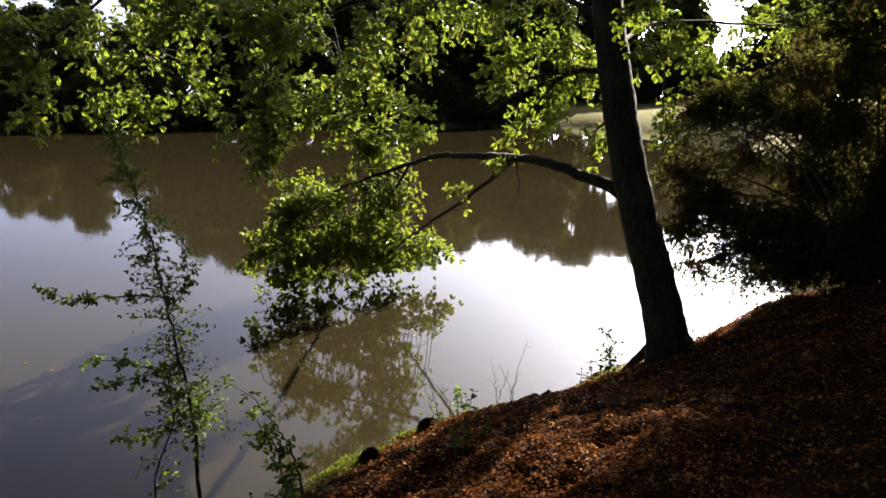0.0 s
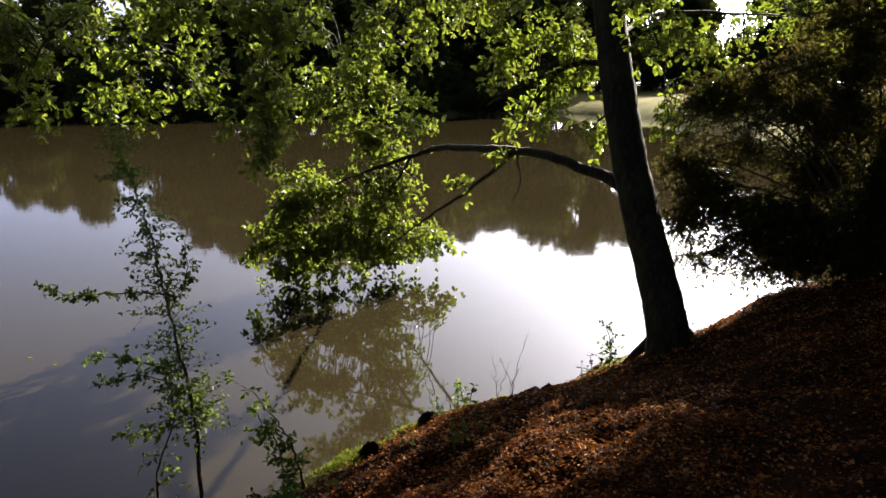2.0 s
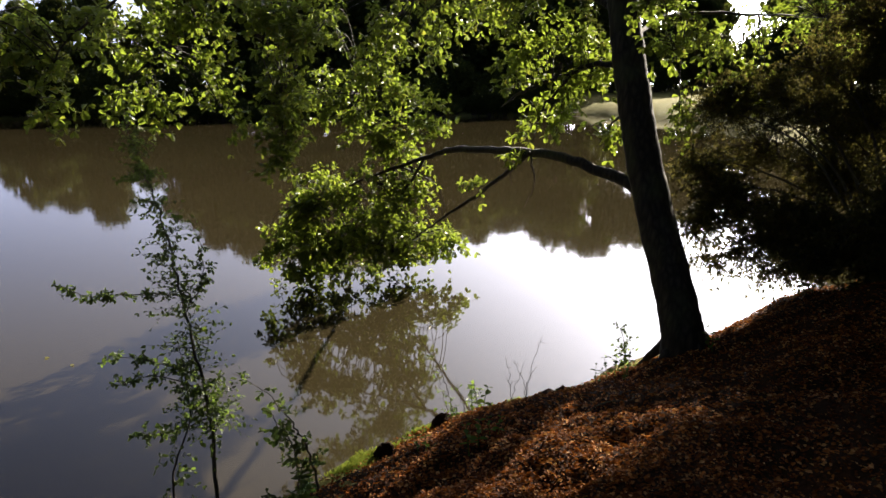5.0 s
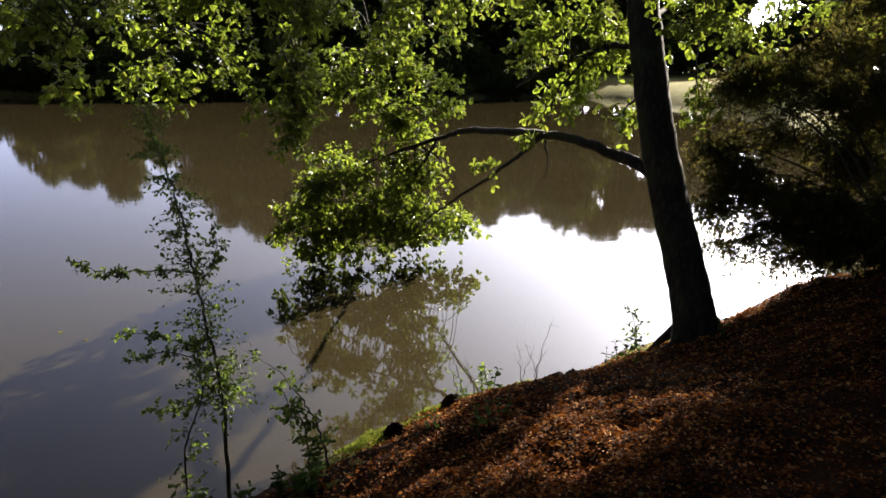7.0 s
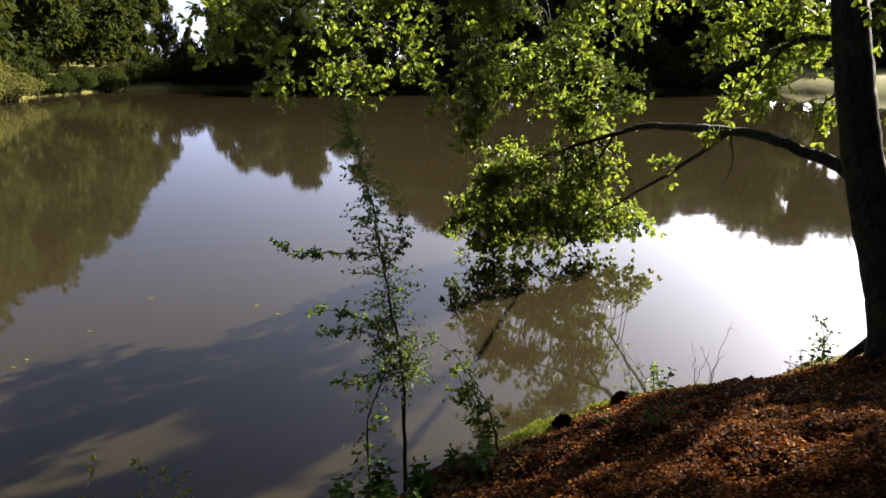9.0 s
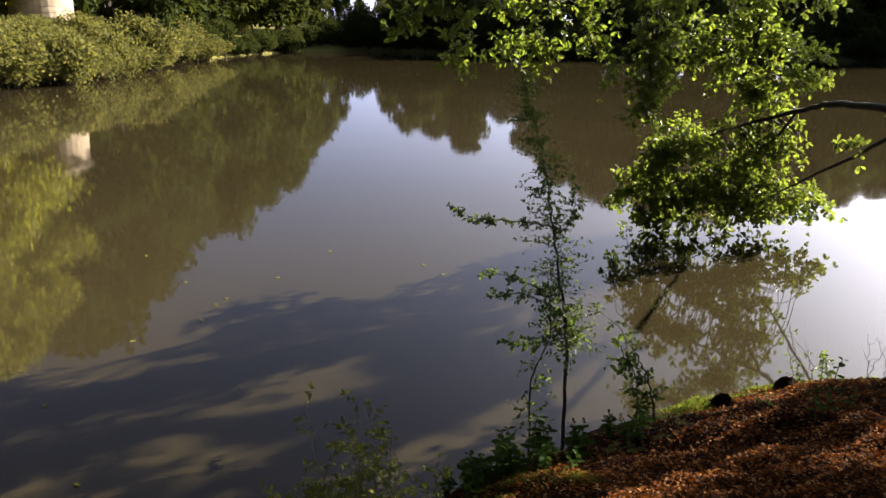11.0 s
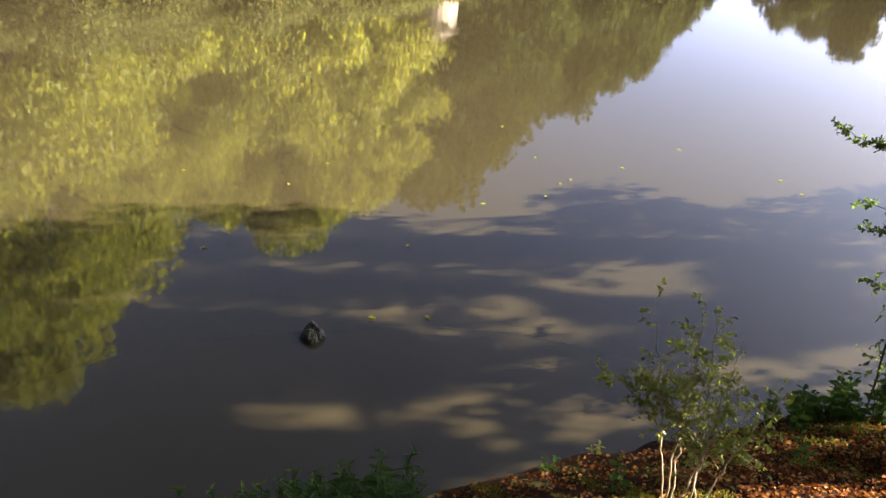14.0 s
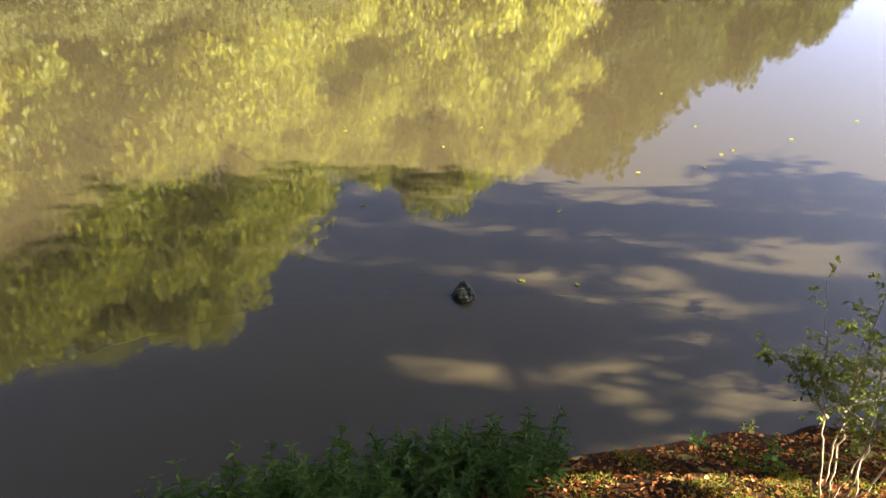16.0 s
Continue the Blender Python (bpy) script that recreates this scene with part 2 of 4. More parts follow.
def tube(line, radii, sides=8, gnarl=0.0, rng=None):
    """Places and faces of a closed, tapering tube along a line."""
    line = np.asarray(line, float)
    n = len(line)
    radii = np.interp(np.linspace(0, 1, n), np.linspace(0, 1, len(radii)), radii)
    tang = unit(np.gradient(line, axis=0))
    along = np.abs(tang).mean(0)
    ref = np.eye(3)[int(np.argmin(along))]
    u = unit(np.cross(tang, ref[None]))
    v = np.cross(tang, u)
    ang = np.arange(sides) / sides * 2 * math.pi
    rad = radii[:, None] * np.ones((1, sides))
    if gnarl and rng is not None:
        rad = rad * (1 + gnarl * rng.normal(0, 1, (1, sides)) + 0.5 * gnarl * rng.normal(0, 1, (n, sides)))
    ring = line[:, None] + rad[..., None] * (np.cos(ang)[None, :, None] * u[:, None] + np.sin(ang)[None, :, None] * v[:, None])
    verts = np.vstack([ring.reshape(-1, 3), line[:1], line[-1:]])
    i = np.arange(n - 1)[:, None] * sides
    j = np.arange(sides)[None]
    k = (j + 1) % sides
    quads = np.stack([i + j, i + k, i + sides + k, i + sides + j], -1).reshape(-1, 4)
    a, b = n * sides, n * sides + 1
    jj = np.arange(sides)
    caps = np.vstack([np.stack([(jj + 1) % sides, jj, np.full(sides, a)], 1), np.stack([(n - 1) * sides + jj, (n - 1) * sides + (jj + 1) % sides, np.full(sides, b)], 1)])
    return verts, quads, caps


def join_tubes(name, tubes, mat):
    vs, qs, cs, off = [], [], [], 0
    for v, q, c in tubes:
        vs.append(v)
        qs.append(q + off)
        cs.append(c + off)
        off += len(v)
    return fast_mesh(name, np.vstack(vs), [np.vstack(qs), np.vstack(cs)], mat, smooth=True)


def blade(outline, fold):
    """A leaf one unit long along y: two halves that fold up along the midrib. The outline is that of its right half, from stalk to tip."""
    o = np.array(outline, float)
    ribs = np.array([[0, y, 0.0] for _, y in o[1:-1]])
    k = len(o)
    right = np.column_stack([o[:, 0], o[:, 1], fold * o[:, 0] - 0.12 * o[:, 1] ** 2])
    left = right * np.array([-1, 1, 1])
    verts = np.vstack([right, left[1:-1]])
    f_right = list(range(k))
    f_left = [0] + [k + i for i in range(k - 2)] + [k - 1]
    return verts, [np.array([f_right]), np.array([f_left[::-1]])]


OAK_SHAPE = blade([(0, 0), (0.1, 0.2), (0.2, 0.28), (0.15, 0.38), (0.31, 0.54), (0.23, 0.64), (0.29, 0.8), (0.13, 0.95), (0, 1)], 0.35)
OVAL_SHAPE = blade([(0, 0), (0.2, 0.2), (0.3, 0.5), (0.2, 0.82), (0, 1)], 0.3)
LANCE_SHAPE = blade([(0, 0), (0.17, 0.18), (0.19, 0.4), (0.09, 0.78), (0, 1)], 0.3)
DEAD_SHAPE = blade([(0, 0), (0.3, 0.35), (0.26, 0.7), (0, 1)], 0.45)
CLUMP_SHAPE = blade([(0, 0), (0.33, 0.5), (0, 1)], 0.3)
NEEDLE_SHAPE = blade([(0, 0), (0.13, 0.3), (0.1, 0.75), (0, 1)], 0.2)


def leaves(name, places, ways, normals, sizes, shape, mat):
    """One mesh of many leaves: each stands at its place, points along its way and faces along its normal."""
    verts, faces = shape
    y = unit(ways)
    x = unit(np.cross(y, normals))
    z = np.cross(x, y)
    co = places[:, None] + sizes[:, None, None] * (verts[None, :, 0:1] * x[:, None] + verts[None, :, 1:2] * y[:, None] + verts[None, :, 2:3] * z[:, None])
    k = len(verts)
    off = np.arange(len(places))[:, None] * k
    out = [f[0][None] + off for f in faces]
    return fast_mesh(name, co.reshape(-1, 3), out, mat)


def sprays(rng, starts, ways, lengths, per, droop=0.35, side=0.9, tuft=4):
    """Leaf places, ways and normals along short drooping twigs, and the twigs' lines."""
    n = len(starts)
    t = np.linspace(0.2, 1.0, per)[None, :] + rng.uniform(-0.04, 0.04, (n, per))
    t[:, -tuft:] = 1.0
    ways = unit(ways)
    at = starts[:, None] + ways[:, None] * (lengths[:, None] * t)[..., None]
    at[..., 2] -= droop * lengths[:, None] * t ** 2
    tang = ways[:, None] + np.zeros((n, per, 1))
    tang[..., 2] -= 2 * droop * t
    tang = unit(tang)
    out = unit(rng.normal(0, 1, (n, per, 3)))
    lw = unit(tang * 0.7 + side * out + np.array([0, 0, -0.15]))
    nrm = unit(np.array([0, 0, 1.0]) + 0.75 * rng.normal(0, 1, (n, per, 3)))
    ts = np.array([0.0, 0.5, 1.0])
    line = starts[:, None] + ways[:, None] * (lengths[:, None] * ts)[..., None]
    line[..., 2] -= droop * lengths[:, None] * ts ** 2
    return at.reshape(-1, 3), lw.reshape(-1, 3), nrm.reshape(-1, 3), line


def twig_mesh(name, lines, radius, mat):
    """Thin three-sided twigs along many lines of equal length in points."""
    n, k, _ = lines.shape
    tang = unit(np.gradient(lines, axis=1))
    u = unit(np.cross(tang, np.array([0.3, 0.5, 0.81])))
    v = np.cross(tang, u)
    r = np.linspace(radius, radius * 0.4, k)[None, :, None, None]
    ang = np.arange(3) / 3 * 2 * math.pi
    ring = lines[:, :, None] + r * (np.cos(ang)[:, None] * u[:, :, None] + np.sin(ang)[:, None] * v[:, :, None])
    base = (np.arange(n) * k * 3)[:, None, None] + (np.arange(k - 1) * 3)[None, :, None]
    j = np.arange(3)[None, None]
    j2 = (j + 1) % 3
    quads = np.stack([base + j, base + j2, base + 3 + j2, base + 3 + j], -1).reshape(-1, 4)
    return fast_mesh(name, ring.reshape(-1, 3), quads, mat, smooth=True)


def thing(name, at, label, category, group="", kind=""):
    ob = new(name)
    ob.empty_display_size = 0.2
    ob.location = at
    return tagged(ob, label, category, group, kind)


def rel(points, base):
    return np.asarray(points, float) - np.asarray(base, float)


# ---- ground and water ----
SHORE_NEAR = [(-3.6, -5), (-3.2, -1.2), (-2.9, 0.2), (-2.64, 1.4), (-2.32, 2.3), (-2.08, 3.1), (-1.88, 3.7), (-1.62, 4.1), (-1.32, 4.5), (-1.0, 5.05), (-0.72, 5.6),
              (-0.38, 6.01), (0.1, 6.43), (0.64, 6.84), (1.23, 7.22), (1.95, 7.8), (3.0, 8.6), (4.6, 9.4), (7, 10.6), (12, 14)]
SHORE_FAR = [(15, 24), (17, 38), (18.5, 52), (18, 64), (16, 76), (12, 84), (4, 80), (-6, 74), (-15, 70), (-25, 68), (-36, 70), (-46, 70), (-49, 62), (-46, 50), (-42, 40),
             (-37, 32), (-34, 26), (-32.3, 20.5), (-30.5, 12), (-28.5, 2), (-26, -9), (-15, -16), (-7, -13)]
POND = np.array(SHORE_NEAR + SHORE_FAR, float)


def shore_distance(p):
    """Metres from the pond's edge: positive on land, negative in the water."""
    a, b = POND, np.roll(POND, -1, 0)
    best = np.full(len(p), 1e9)
    inside = np.zeros(len(p), bool)
    for (ax, ay), (bx, by) in zip(a, b):
        ex, ey = bx - ax, by - ay
        t = np.clip(((p[:, 0] - ax) * ex + (p[:, 1] - ay) * ey) / (ex * ex + ey * ey), 0, 1)
        best = np.minimum(best, np.hypot(p[:, 0] - ax - t * ex, p[:, 1] - ay - t * ey))
        cross = (ay > p[:, 1]) != (by > p[:, 1])
        xi = ax + (p[:, 1] - ay) / (ey if ey else 1e-9) * ex
        inside ^= cross & (p[:, 0] < xi)
    return np.where(inside, -best, best)


def lumps(x, y, scale, seed):
    """Smooth random relief between -1 and 1 from a few crossed waves."""
    r = np.random.RandomState(seed)
    out = 0
    for i in range(7):
        a, f, ph = r.uniform(0, math.pi), scale * r.uniform(0.6, 1.8), r.uniform(0, 6.28)
        out = out + np.sin((x * math.cos(a) + y * math.sin(a)) * f + ph) / 3.0
    return out


def height(p):
    p = np.atleast_2d(np.asarray(p, float))
    s = shore_distance(p)
    near = np.exp(-((p[:, 0]) ** 2 + (p[:, 1] - 3) ** 2) / 400)
    s2 = s + (np.where(p[:, 1] > 4.2, 0.09, 0.035) * lumps(p[:, 0], p[:, 1], 3.5, 3) + 0.025 * lumps(p[:, 0], p[:, 1], 13.0, 8)) * near
    land = 0.035 + 1.38 * np.tanh(0.42 * np.maximum(s2, 0) / 1.38) + 0.045 * np.clip(s - 6, 0, 40)
    land = land + np.clip(s, 0, 1) * (0.04 * lumps(p[:, 0], p[:, 1], 6.0, 5) + 0.022 * lumps(p[:, 0], p[:, 1], 17.0, 6)) * near
    rise = np.clip((p[:, 0] - 2.1) / 1.5, 0, 1) * np.clip((p[:, 1] - 4) / 2, 0, 1) * np.clip((16 - p[:, 1]) / 4, 0, 1)
    land = land + 0.33 * rise * np.clip(s / 0.8, 0, 1)
    bed = np.maximum(-1.6, 0.035 + 0.9 * s2)
    return np.where(s2 > 0, land, bed)


def ground_at(x, y):
    return float(height([(x, y)])[0])


def axis(fine_lo, fine_hi, fine, mid_lo, mid_hi, mid):
    far = np.array([1400.0, 700, 400, 250, 170, 130])
    lo = np.arange(mid_lo, fine_lo - 1e-6, mid)
    hi = np.arange(fine_hi + mid, mid_hi + 1e-6, mid)
    return np.concatenate([-far, lo, np.arange(fine_lo, fine_hi + 1e-6, fine), hi, far[::-1]])


gx = axis(-4.2, 6.2, 0.07, -90, 90, 1.6)
gy = axis(-2.0, 10.0, 0.07, -60, 118, 1.6)
GX, GY = np.meshgrid(gx, gy)
flat = np.column_stack([GX.ravel(), GY.ravel()])
gz = height(flat)
ii = (np.arange(len(gy) - 1)[:, None] * len(gx) + np.arange(len(gx) - 1)[None]).ravel()
ground_me = fast_mesh("ground", np.column_stack([flat, gz]), np.stack([ii, ii + 1, ii + 1 + len(gx), ii + len(gx)], 1), SOIL, smooth=True)
turf = ground_me.attributes.new("turf", "FLOAT", "POINT")
s_all = shore_distance(flat)
away = np.clip((np.hypot(flat[:, 0], flat[:, 1] - 3) - 9) / 5, 0, 1)
rim = np.where(flat[:, 1] > 4.9, 0.5 * np.exp(-((s_all - 0.14) / 0.19) ** 2), 0.17 * np.exp(-((s_all - 0.3) / 0.3) ** 2))
turf.data.foreach_set("value", np.maximum(away, rim).astype(np.float32))
ground = tagged(new("ground", ground_me), "brown leaf-strewn earth bank running into rough grass", "ground", kind="structure")

wv = np.array([[-75, -40, 0], [75, -40, 0], [75, 112, 0], [-75, 112, 0]], float)
water = tagged(new("water", fast_mesh("water", wv, np.array([[0, 1, 2, 3]]), WATER)), "still murky brown pond water mirroring sky and trees", "water", kind="structure")


# ---- branching plants ----
def foliage_mass(rng, limb, centre, size, cover, leaf, length, per_leaf, droop=0.3):
    """Side branches from a limb into an egg-shaped, airy mass (half width, half height), with leafy twigs near their ends. cover: layers of leaves that a look through it meets."""
    centre = np.asarray(centre, float)
    radii = np.array([size[0], 0.45 * (size[0] + size[1]), size[1]])
    count = cover * math.pi * size[0] * size[1] / (0.4 * leaf * leaf) / per_leaf
    branches = max(3, int(count / 6))
    per_branch = max(3, int(round(count / branches)))
    starts, ways, tubes = [], [], []
    for _ in range(branches):
        goal = centre + radii * unit(rng.normal(0, 1, 3)) * rng.uniform(0.15, 1.0) ** 0.6
        near = limb[np.argmin(((limb - goal) ** 2).sum(1) + rng.uniform(0, 0.15, len(limb)))]
        reach = np.linalg.norm(goal - near)
        mid = (near + goal) / 2 + rng.normal(0, 0.07, 3) * reach + np.array([0, 0, 0.14]) * reach
        line = smooth_line([near, mid, goal], 5)
        tubes.append(tube(line, [0.003 + 0.005 * min(1.5, reach), 0.003], 5))
        t = 1 - rng.uniform(0, min(0.8, 0.7 * radii.mean() / max(reach, 0.05)), per_branch)
        k = np.clip((t * (len(line) - 1)).astype(int), 0, len(line) - 2)
        starts.append(line[k] + (line[k + 1] - line[k]) * rng.uniform(0, 1, (per_branch, 1)))
        ways.append(unit(unit(goal - near) * 0.45 + unit(rng.normal(0, 1, (per_branch, 3))) * np.array([1, 1, 0.5])))
    starts, ways = np.vstack(starts), np.vstack(ways)
    lengths = length * rng.uniform(0.4, 1.4, len(starts))
    return (*sprays(rng, starts, ways, lengths, per_leaf, droop), tubes)


def leafy_limb(owner, base, rng, control, radii, masses, leaf, mat, shape, twig_len=0.16, per_leaf=8, bark=OAK_BARK, jitter=0.008, name="limb"):
    """A limb with its leaves as parts of a tree. masses: (centre, half width and height, cover)."""
    line = smooth_line(rel(control, base), 7, jitter, rng)
    tubes = [tube(line, radii, 9, 0.04, rng)]
    P, Wy, N, T = [], [], [], []
    for centre, size, cover in masses:
        p, w, n, tw, tb = foliage_mass(rng, line[len(line) // 4:], rel(centre, base), size, cover, leaf, twig_len, per_leaf)
        P.append(p), Wy.append(w), N.append(n), T.append(tw)
        tubes += tb
    limb_ob = part(name, join_tubes(name, tubes, bark), owner)
    if P:
        P, Wy, N, T = np.vstack(P), np.vstack(Wy), np.vstack(N), np.vstack(T)
        part("foliage", leaves("foliage", P, Wy, N, leaf * rng.uniform(0.6, 1.25, len(P)), shape, mat), limb_ob, kind="stuff")
        part("twig_spray", twig_mesh("twig_spray", T, 0.0022, TWIG_BARK), limb_ob, kind="stuff")
    return limb_ob


# ---- the leaning oak on the bank ----
OAK_BASE = (2.21, 6.98, ground_at(2.21, 6.98) - 0.06)
oak = thing("oak_tree", OAK_BASE, "leaning oak with dark trunk and low drooping sunlit branches", "tree")
r_oak = np.random.RandomState(11)
trunk_line = smooth_line(rel([OAK_BASE, (2.16, 7.0, 0.62), (2.1, 7.2, 1.02), (1.96, 7.55, 1.72), (1.85, 7.85, 2.42), (1.77, 8.1, 3.12), (1.7, 8.35, 3.9), (1.6, 8.5, 5.4), (1.7, 8.5, 8.0)], OAK_BASE), 8, 0.004, r_oak)
tv, tq, tc = tube(trunk_line, [0.26, 0.205, 0.192, 0.184, 0.176, 0.17, 0.16, 0.13, 0.06], 28, 0.03, r_oak)
part("trunk", fast_mesh("trunk", tv, [tq, tc], OAK_BARK, smooth=True), oak, "dark furrowed trunk")
for a in (0.3, 1.4, 2.5, 3.6, 4.9):
    d = np.array([math.cos(a), math.sin(a)])
    e = np.array(OAK_BASE[:2]) + d * 0.55
    pts = [np.array([d[0] * 0.1, d[1] * 0.1, 0.22]), np.array([d[0] * 0.27, d[1] * 0.27, 0.06]), np.array([d[0] * 0.55, d[1] * 0.55, ground_at(*e) - OAK_BASE[2] - 0.03])]
    v, q, c = tube(smooth_line(pts, 5, 0.005, r_oak), [0.09, 0.05, 0.015], 8, 0.05, r_oak)
    part("root", fast_mesh("root", v, [q, c], OAK_BARK, smooth=True), oak)


def oak_limb(control, radii, masses, seed, cover=3.4, twig_len=0.2, leaf=0.084, per_leaf=8):
    return leafy_limb(oak, OAK_BASE, np.random.RandomState(seed), control, radii, [m if len(m) == 3 else (*m, cover) for m in masses], leaf, OAK_LEAF, OAK_SHAPE, twig_len, per_leaf)


# the low arching limb over the water, with its drooping forks
oak_limb([(2.01, 7.8, 1.8), (1.52, 8.13, 2.03), (1.02, 8.57, 2.16), (0.49, 9.37, 2.14), (-0.13, 10.52, 2.05), (-0.54, 10.9, 1.9), (-1.3, 10.8, 1.65), (-2.1, 10.5, 1.3)], [0.075, 0.059, 0.051, 0.047, 0.042, 0.03, 0.018, 0.008],
         [((-1.77, 10.56, 1.53), (0.86, 0.36)), ((-0.75, 11.1, 1.35), (0.5, 0.4)), ((-2.19, 10.26, 1.06), (0.5, 0.36)), ((-2.35, 10.6, 0.66), (0.42, 0.4), 3.6), ((-1.95, 10.9, 0.5), (0.42, 0.38), 4.2), ((-1.5, 11.1, 0.62), (0.4, 0.34), 3.6), ((-1.1, 11.4, 0.5), (0.34, 0.36), 4.0), ((-0.72, 11.6, 0.44), (0.3, 0.3), 3.6), ((-0.35, 11.8, 0.5), (0.3, 0.22), 3.2), ((-2.62, 10.5, 0.5), (0.26, 0.3), 3.4), ((-2.3, 10.8, 0.2), (0.45, 0.2), 4.5), ((-1.75, 11.1, 0.18), (0.35, 0.18), 4.0), ((-1.15, 11.5, 0.2), (0.4, 0.2), 4.0), ((-0.5, 11.8, 0.22), (0.32, 0.18), 3.5)], 21)
oak_limb([(0.82, 8.72, 2.17), (0.44, 9.38, 1.75), (0.04, 10.06, 1.36), (-0.35, 10.6, 1.02), (-0.69, 11.0, 0.7), (-1.0, 11.3, 0.45)], [0.028, 0.024, 0.02, 0.015, 0.009, 0.005],
         [((-0.35, 11.7, 0.58), (0.46, 0.24)), ((-1.2, 11.1, 0.98), (0.8, 0.38)), ((-1.65, 10.9, 0.6), (0.7, 0.24)), ((0.3, 9.6, 1.75), (0.2, 0.1), 0.8)], 22)
oak_limb([(-0.5, 10.88, 1.92), (-0.78, 10.9, 1.44), (-1.03, 10.85, 0.98), (-1.2, 10.8, 0.6)], [0.022, 0.017, 0.012, 0.006], [((-1.0, 10.8, 1.2), (0.4, 0.4), 1.2)], 23)
oak_limb([(0.82, 8.72, 2.14), (0.86, 8.61, 1.83), (0.76, 8.65, 1.55)], [0.011, 0.007, 0.004], [], 24)
oak_limb([(0.75, 8.8, 2.16), (0.62, 8.75, 1.95), (0.6, 8.75, 1.8)], [0.008, 0.005, 0.003], [((0.68, 8.8, 2.1), (0.25, 0.08), 0.8)], 34)
# sunlit sprays beside the trunk, over the water
oak_limb([(1.8, 8.12, 3.1), (1.5, 8.36, 3.13), (1.18, 8.62, 3.03), (0.74, 8.96, 2.85), (0.52, 9.41, 2.67)], [0.036, 0.031, 0.026, 0.019, 0.009],
         [((0.72, 9.11, 3.1), (0.39, 0.33)), ((1.07, 8.93, 3.53), (0.51, 0.3)), ((1.53, 8.57, 3.28), (0.31, 0.37)), ((1.32, 8.64, 2.88), (0.31, 0.26))], 25)
oak_limb([(1.26, 8.55, 3.06), (0.95, 8.72, 2.66), (0.84, 8.73, 2.29)], [0.018, 0.013, 0.005], [((0.91, 8.84, 2.56), (0.31, 0.26))], 26)
oak_limb([(1.84, 8.0, 2.7), (1.78, 8.5, 2.6), (1.7, 8.9, 2.4)], [0.024, 0.017, 0.006], [((1.7, 8.87, 2.4), (0.26, 0.2))], 27)
# upper limbs that reach out over the pond and hang down
oak_limb([(1.76, 8.3, 3.6), (1.1, 9.36, 4.13), (-0.09, 10.53, 4.34), (-1.04, 11.22, 3.74), (-1.44, 11.16, 2.95), (-1.18, 10.98, 2.09)], [0.036, 0.028, 0.021, 0.016, 0.01, 0.005],
         [((-1.09, 8.97, 3.5), (0.76, 0.4)), ((-1.79, 10.82, 2.79), (0.8, 0.5)), ((-0.71, 11.09, 3.12), (0.6, 0.6)), ((-0.16, 10.83, 3.72), (0.54, 0.38)), ((-1.1, 10.98, 2.14), (0.8, 0.42)), ((-0.36, 10.87, 2.45), (0.26, 0.4)), ((0.41, 9.84, 3.82), (0.42, 0.24))], 28, 3.2)
oak_limb([(1.7, 8.4, 4.0), (0.35, 8.53, 4.57), (-1.2, 9.04, 4.53), (-1.94, 8.88, 3.78), (-1.96, 8.7, 2.92), (-1.97, 8.53, 2.12)], [0.034, 0.026, 0.02, 0.015, 0.01, 0.005],
         [((-1.54, 7.02, 3.35), (0.35, 0.35)), ((-1.91, 8.62, 2.8), (0.37, 0.5)), ((-1.96, 8.46, 2.17), (0.27, 0.32)), ((-1.71, 6.97, 3.58), (0.31, 0.2))], 29, 4.5, 0.18, 0.074)
oak_limb([(1.68, 8.5, 4.4), (0.6, 8.6, 4.9), (-0.88, 7.41, 4.58), (-2.05, 8.32, 4.19), (-2.69, 8.12, 3.6), (-3.15, 7.93, 3.15)], [0.03, 0.026, 0.02, 0.015, 0.01, 0.005],
         [((-3.33, 8.0, 3.38), (0.57, 0.32)), ((-3.36, 7.87, 2.79), (0.45, 0.29)), ((-2.69, 8.3, 3.42), (0.57, 0.34)), ((-2.52, 8.27, 2.9), (0.38, 0.36)), ((-2.35, 8.25, 2.42), (0.13, 0.2)), ((-2.95, 7.97, 2.59), (0.25, 0.2)), ((-2.89, 8.03, 3.77), (0.57, 0.29)), ((-2.76, 7.93, 3.93), (0.59, 0.33)), ((-2.11, 8.19, 3.86), (0.59, 0.33))], 30, 1.8, 0.2, 0.078)
oak_limb([(1.68, 8.5, 4.5), (0.54, 7.66, 4.74), (-0.69, 7.39, 4.7), (-1.92, 6.95, 4.3), (-2.72, 6.6, 3.69), (-3.16, 6.29, 3.25), (-3.38, 6.16, 2.76)], [0.03, 0.026, 0.022, 0.018, 0.013, 0.009, 0.005],
         [((-3.31, 6.4, 3.28), (0.4, 0.29)), ((-3.31, 6.3, 2.83), (0.31, 0.24)), ((-3.35, 6.24, 2.62), (0.12, 0.1)), ((-3.57, 6.22, 3.29), (0.33, 0.33)), ((-3.6, 6.09, 2.96), (0.26, 0.24)), ((-3.07, 6.42, 3.57), (0.47, 0.24)), ((-3.77, 6.2, 3.47), (0.44, 0.4)), ((-3.68, 6.07, 3.12), (0.31, 0.26)), ((-3.51, 5.76, 3.34), (0.26, 0.18))], 36, 1.3, 0.18, 0.076)
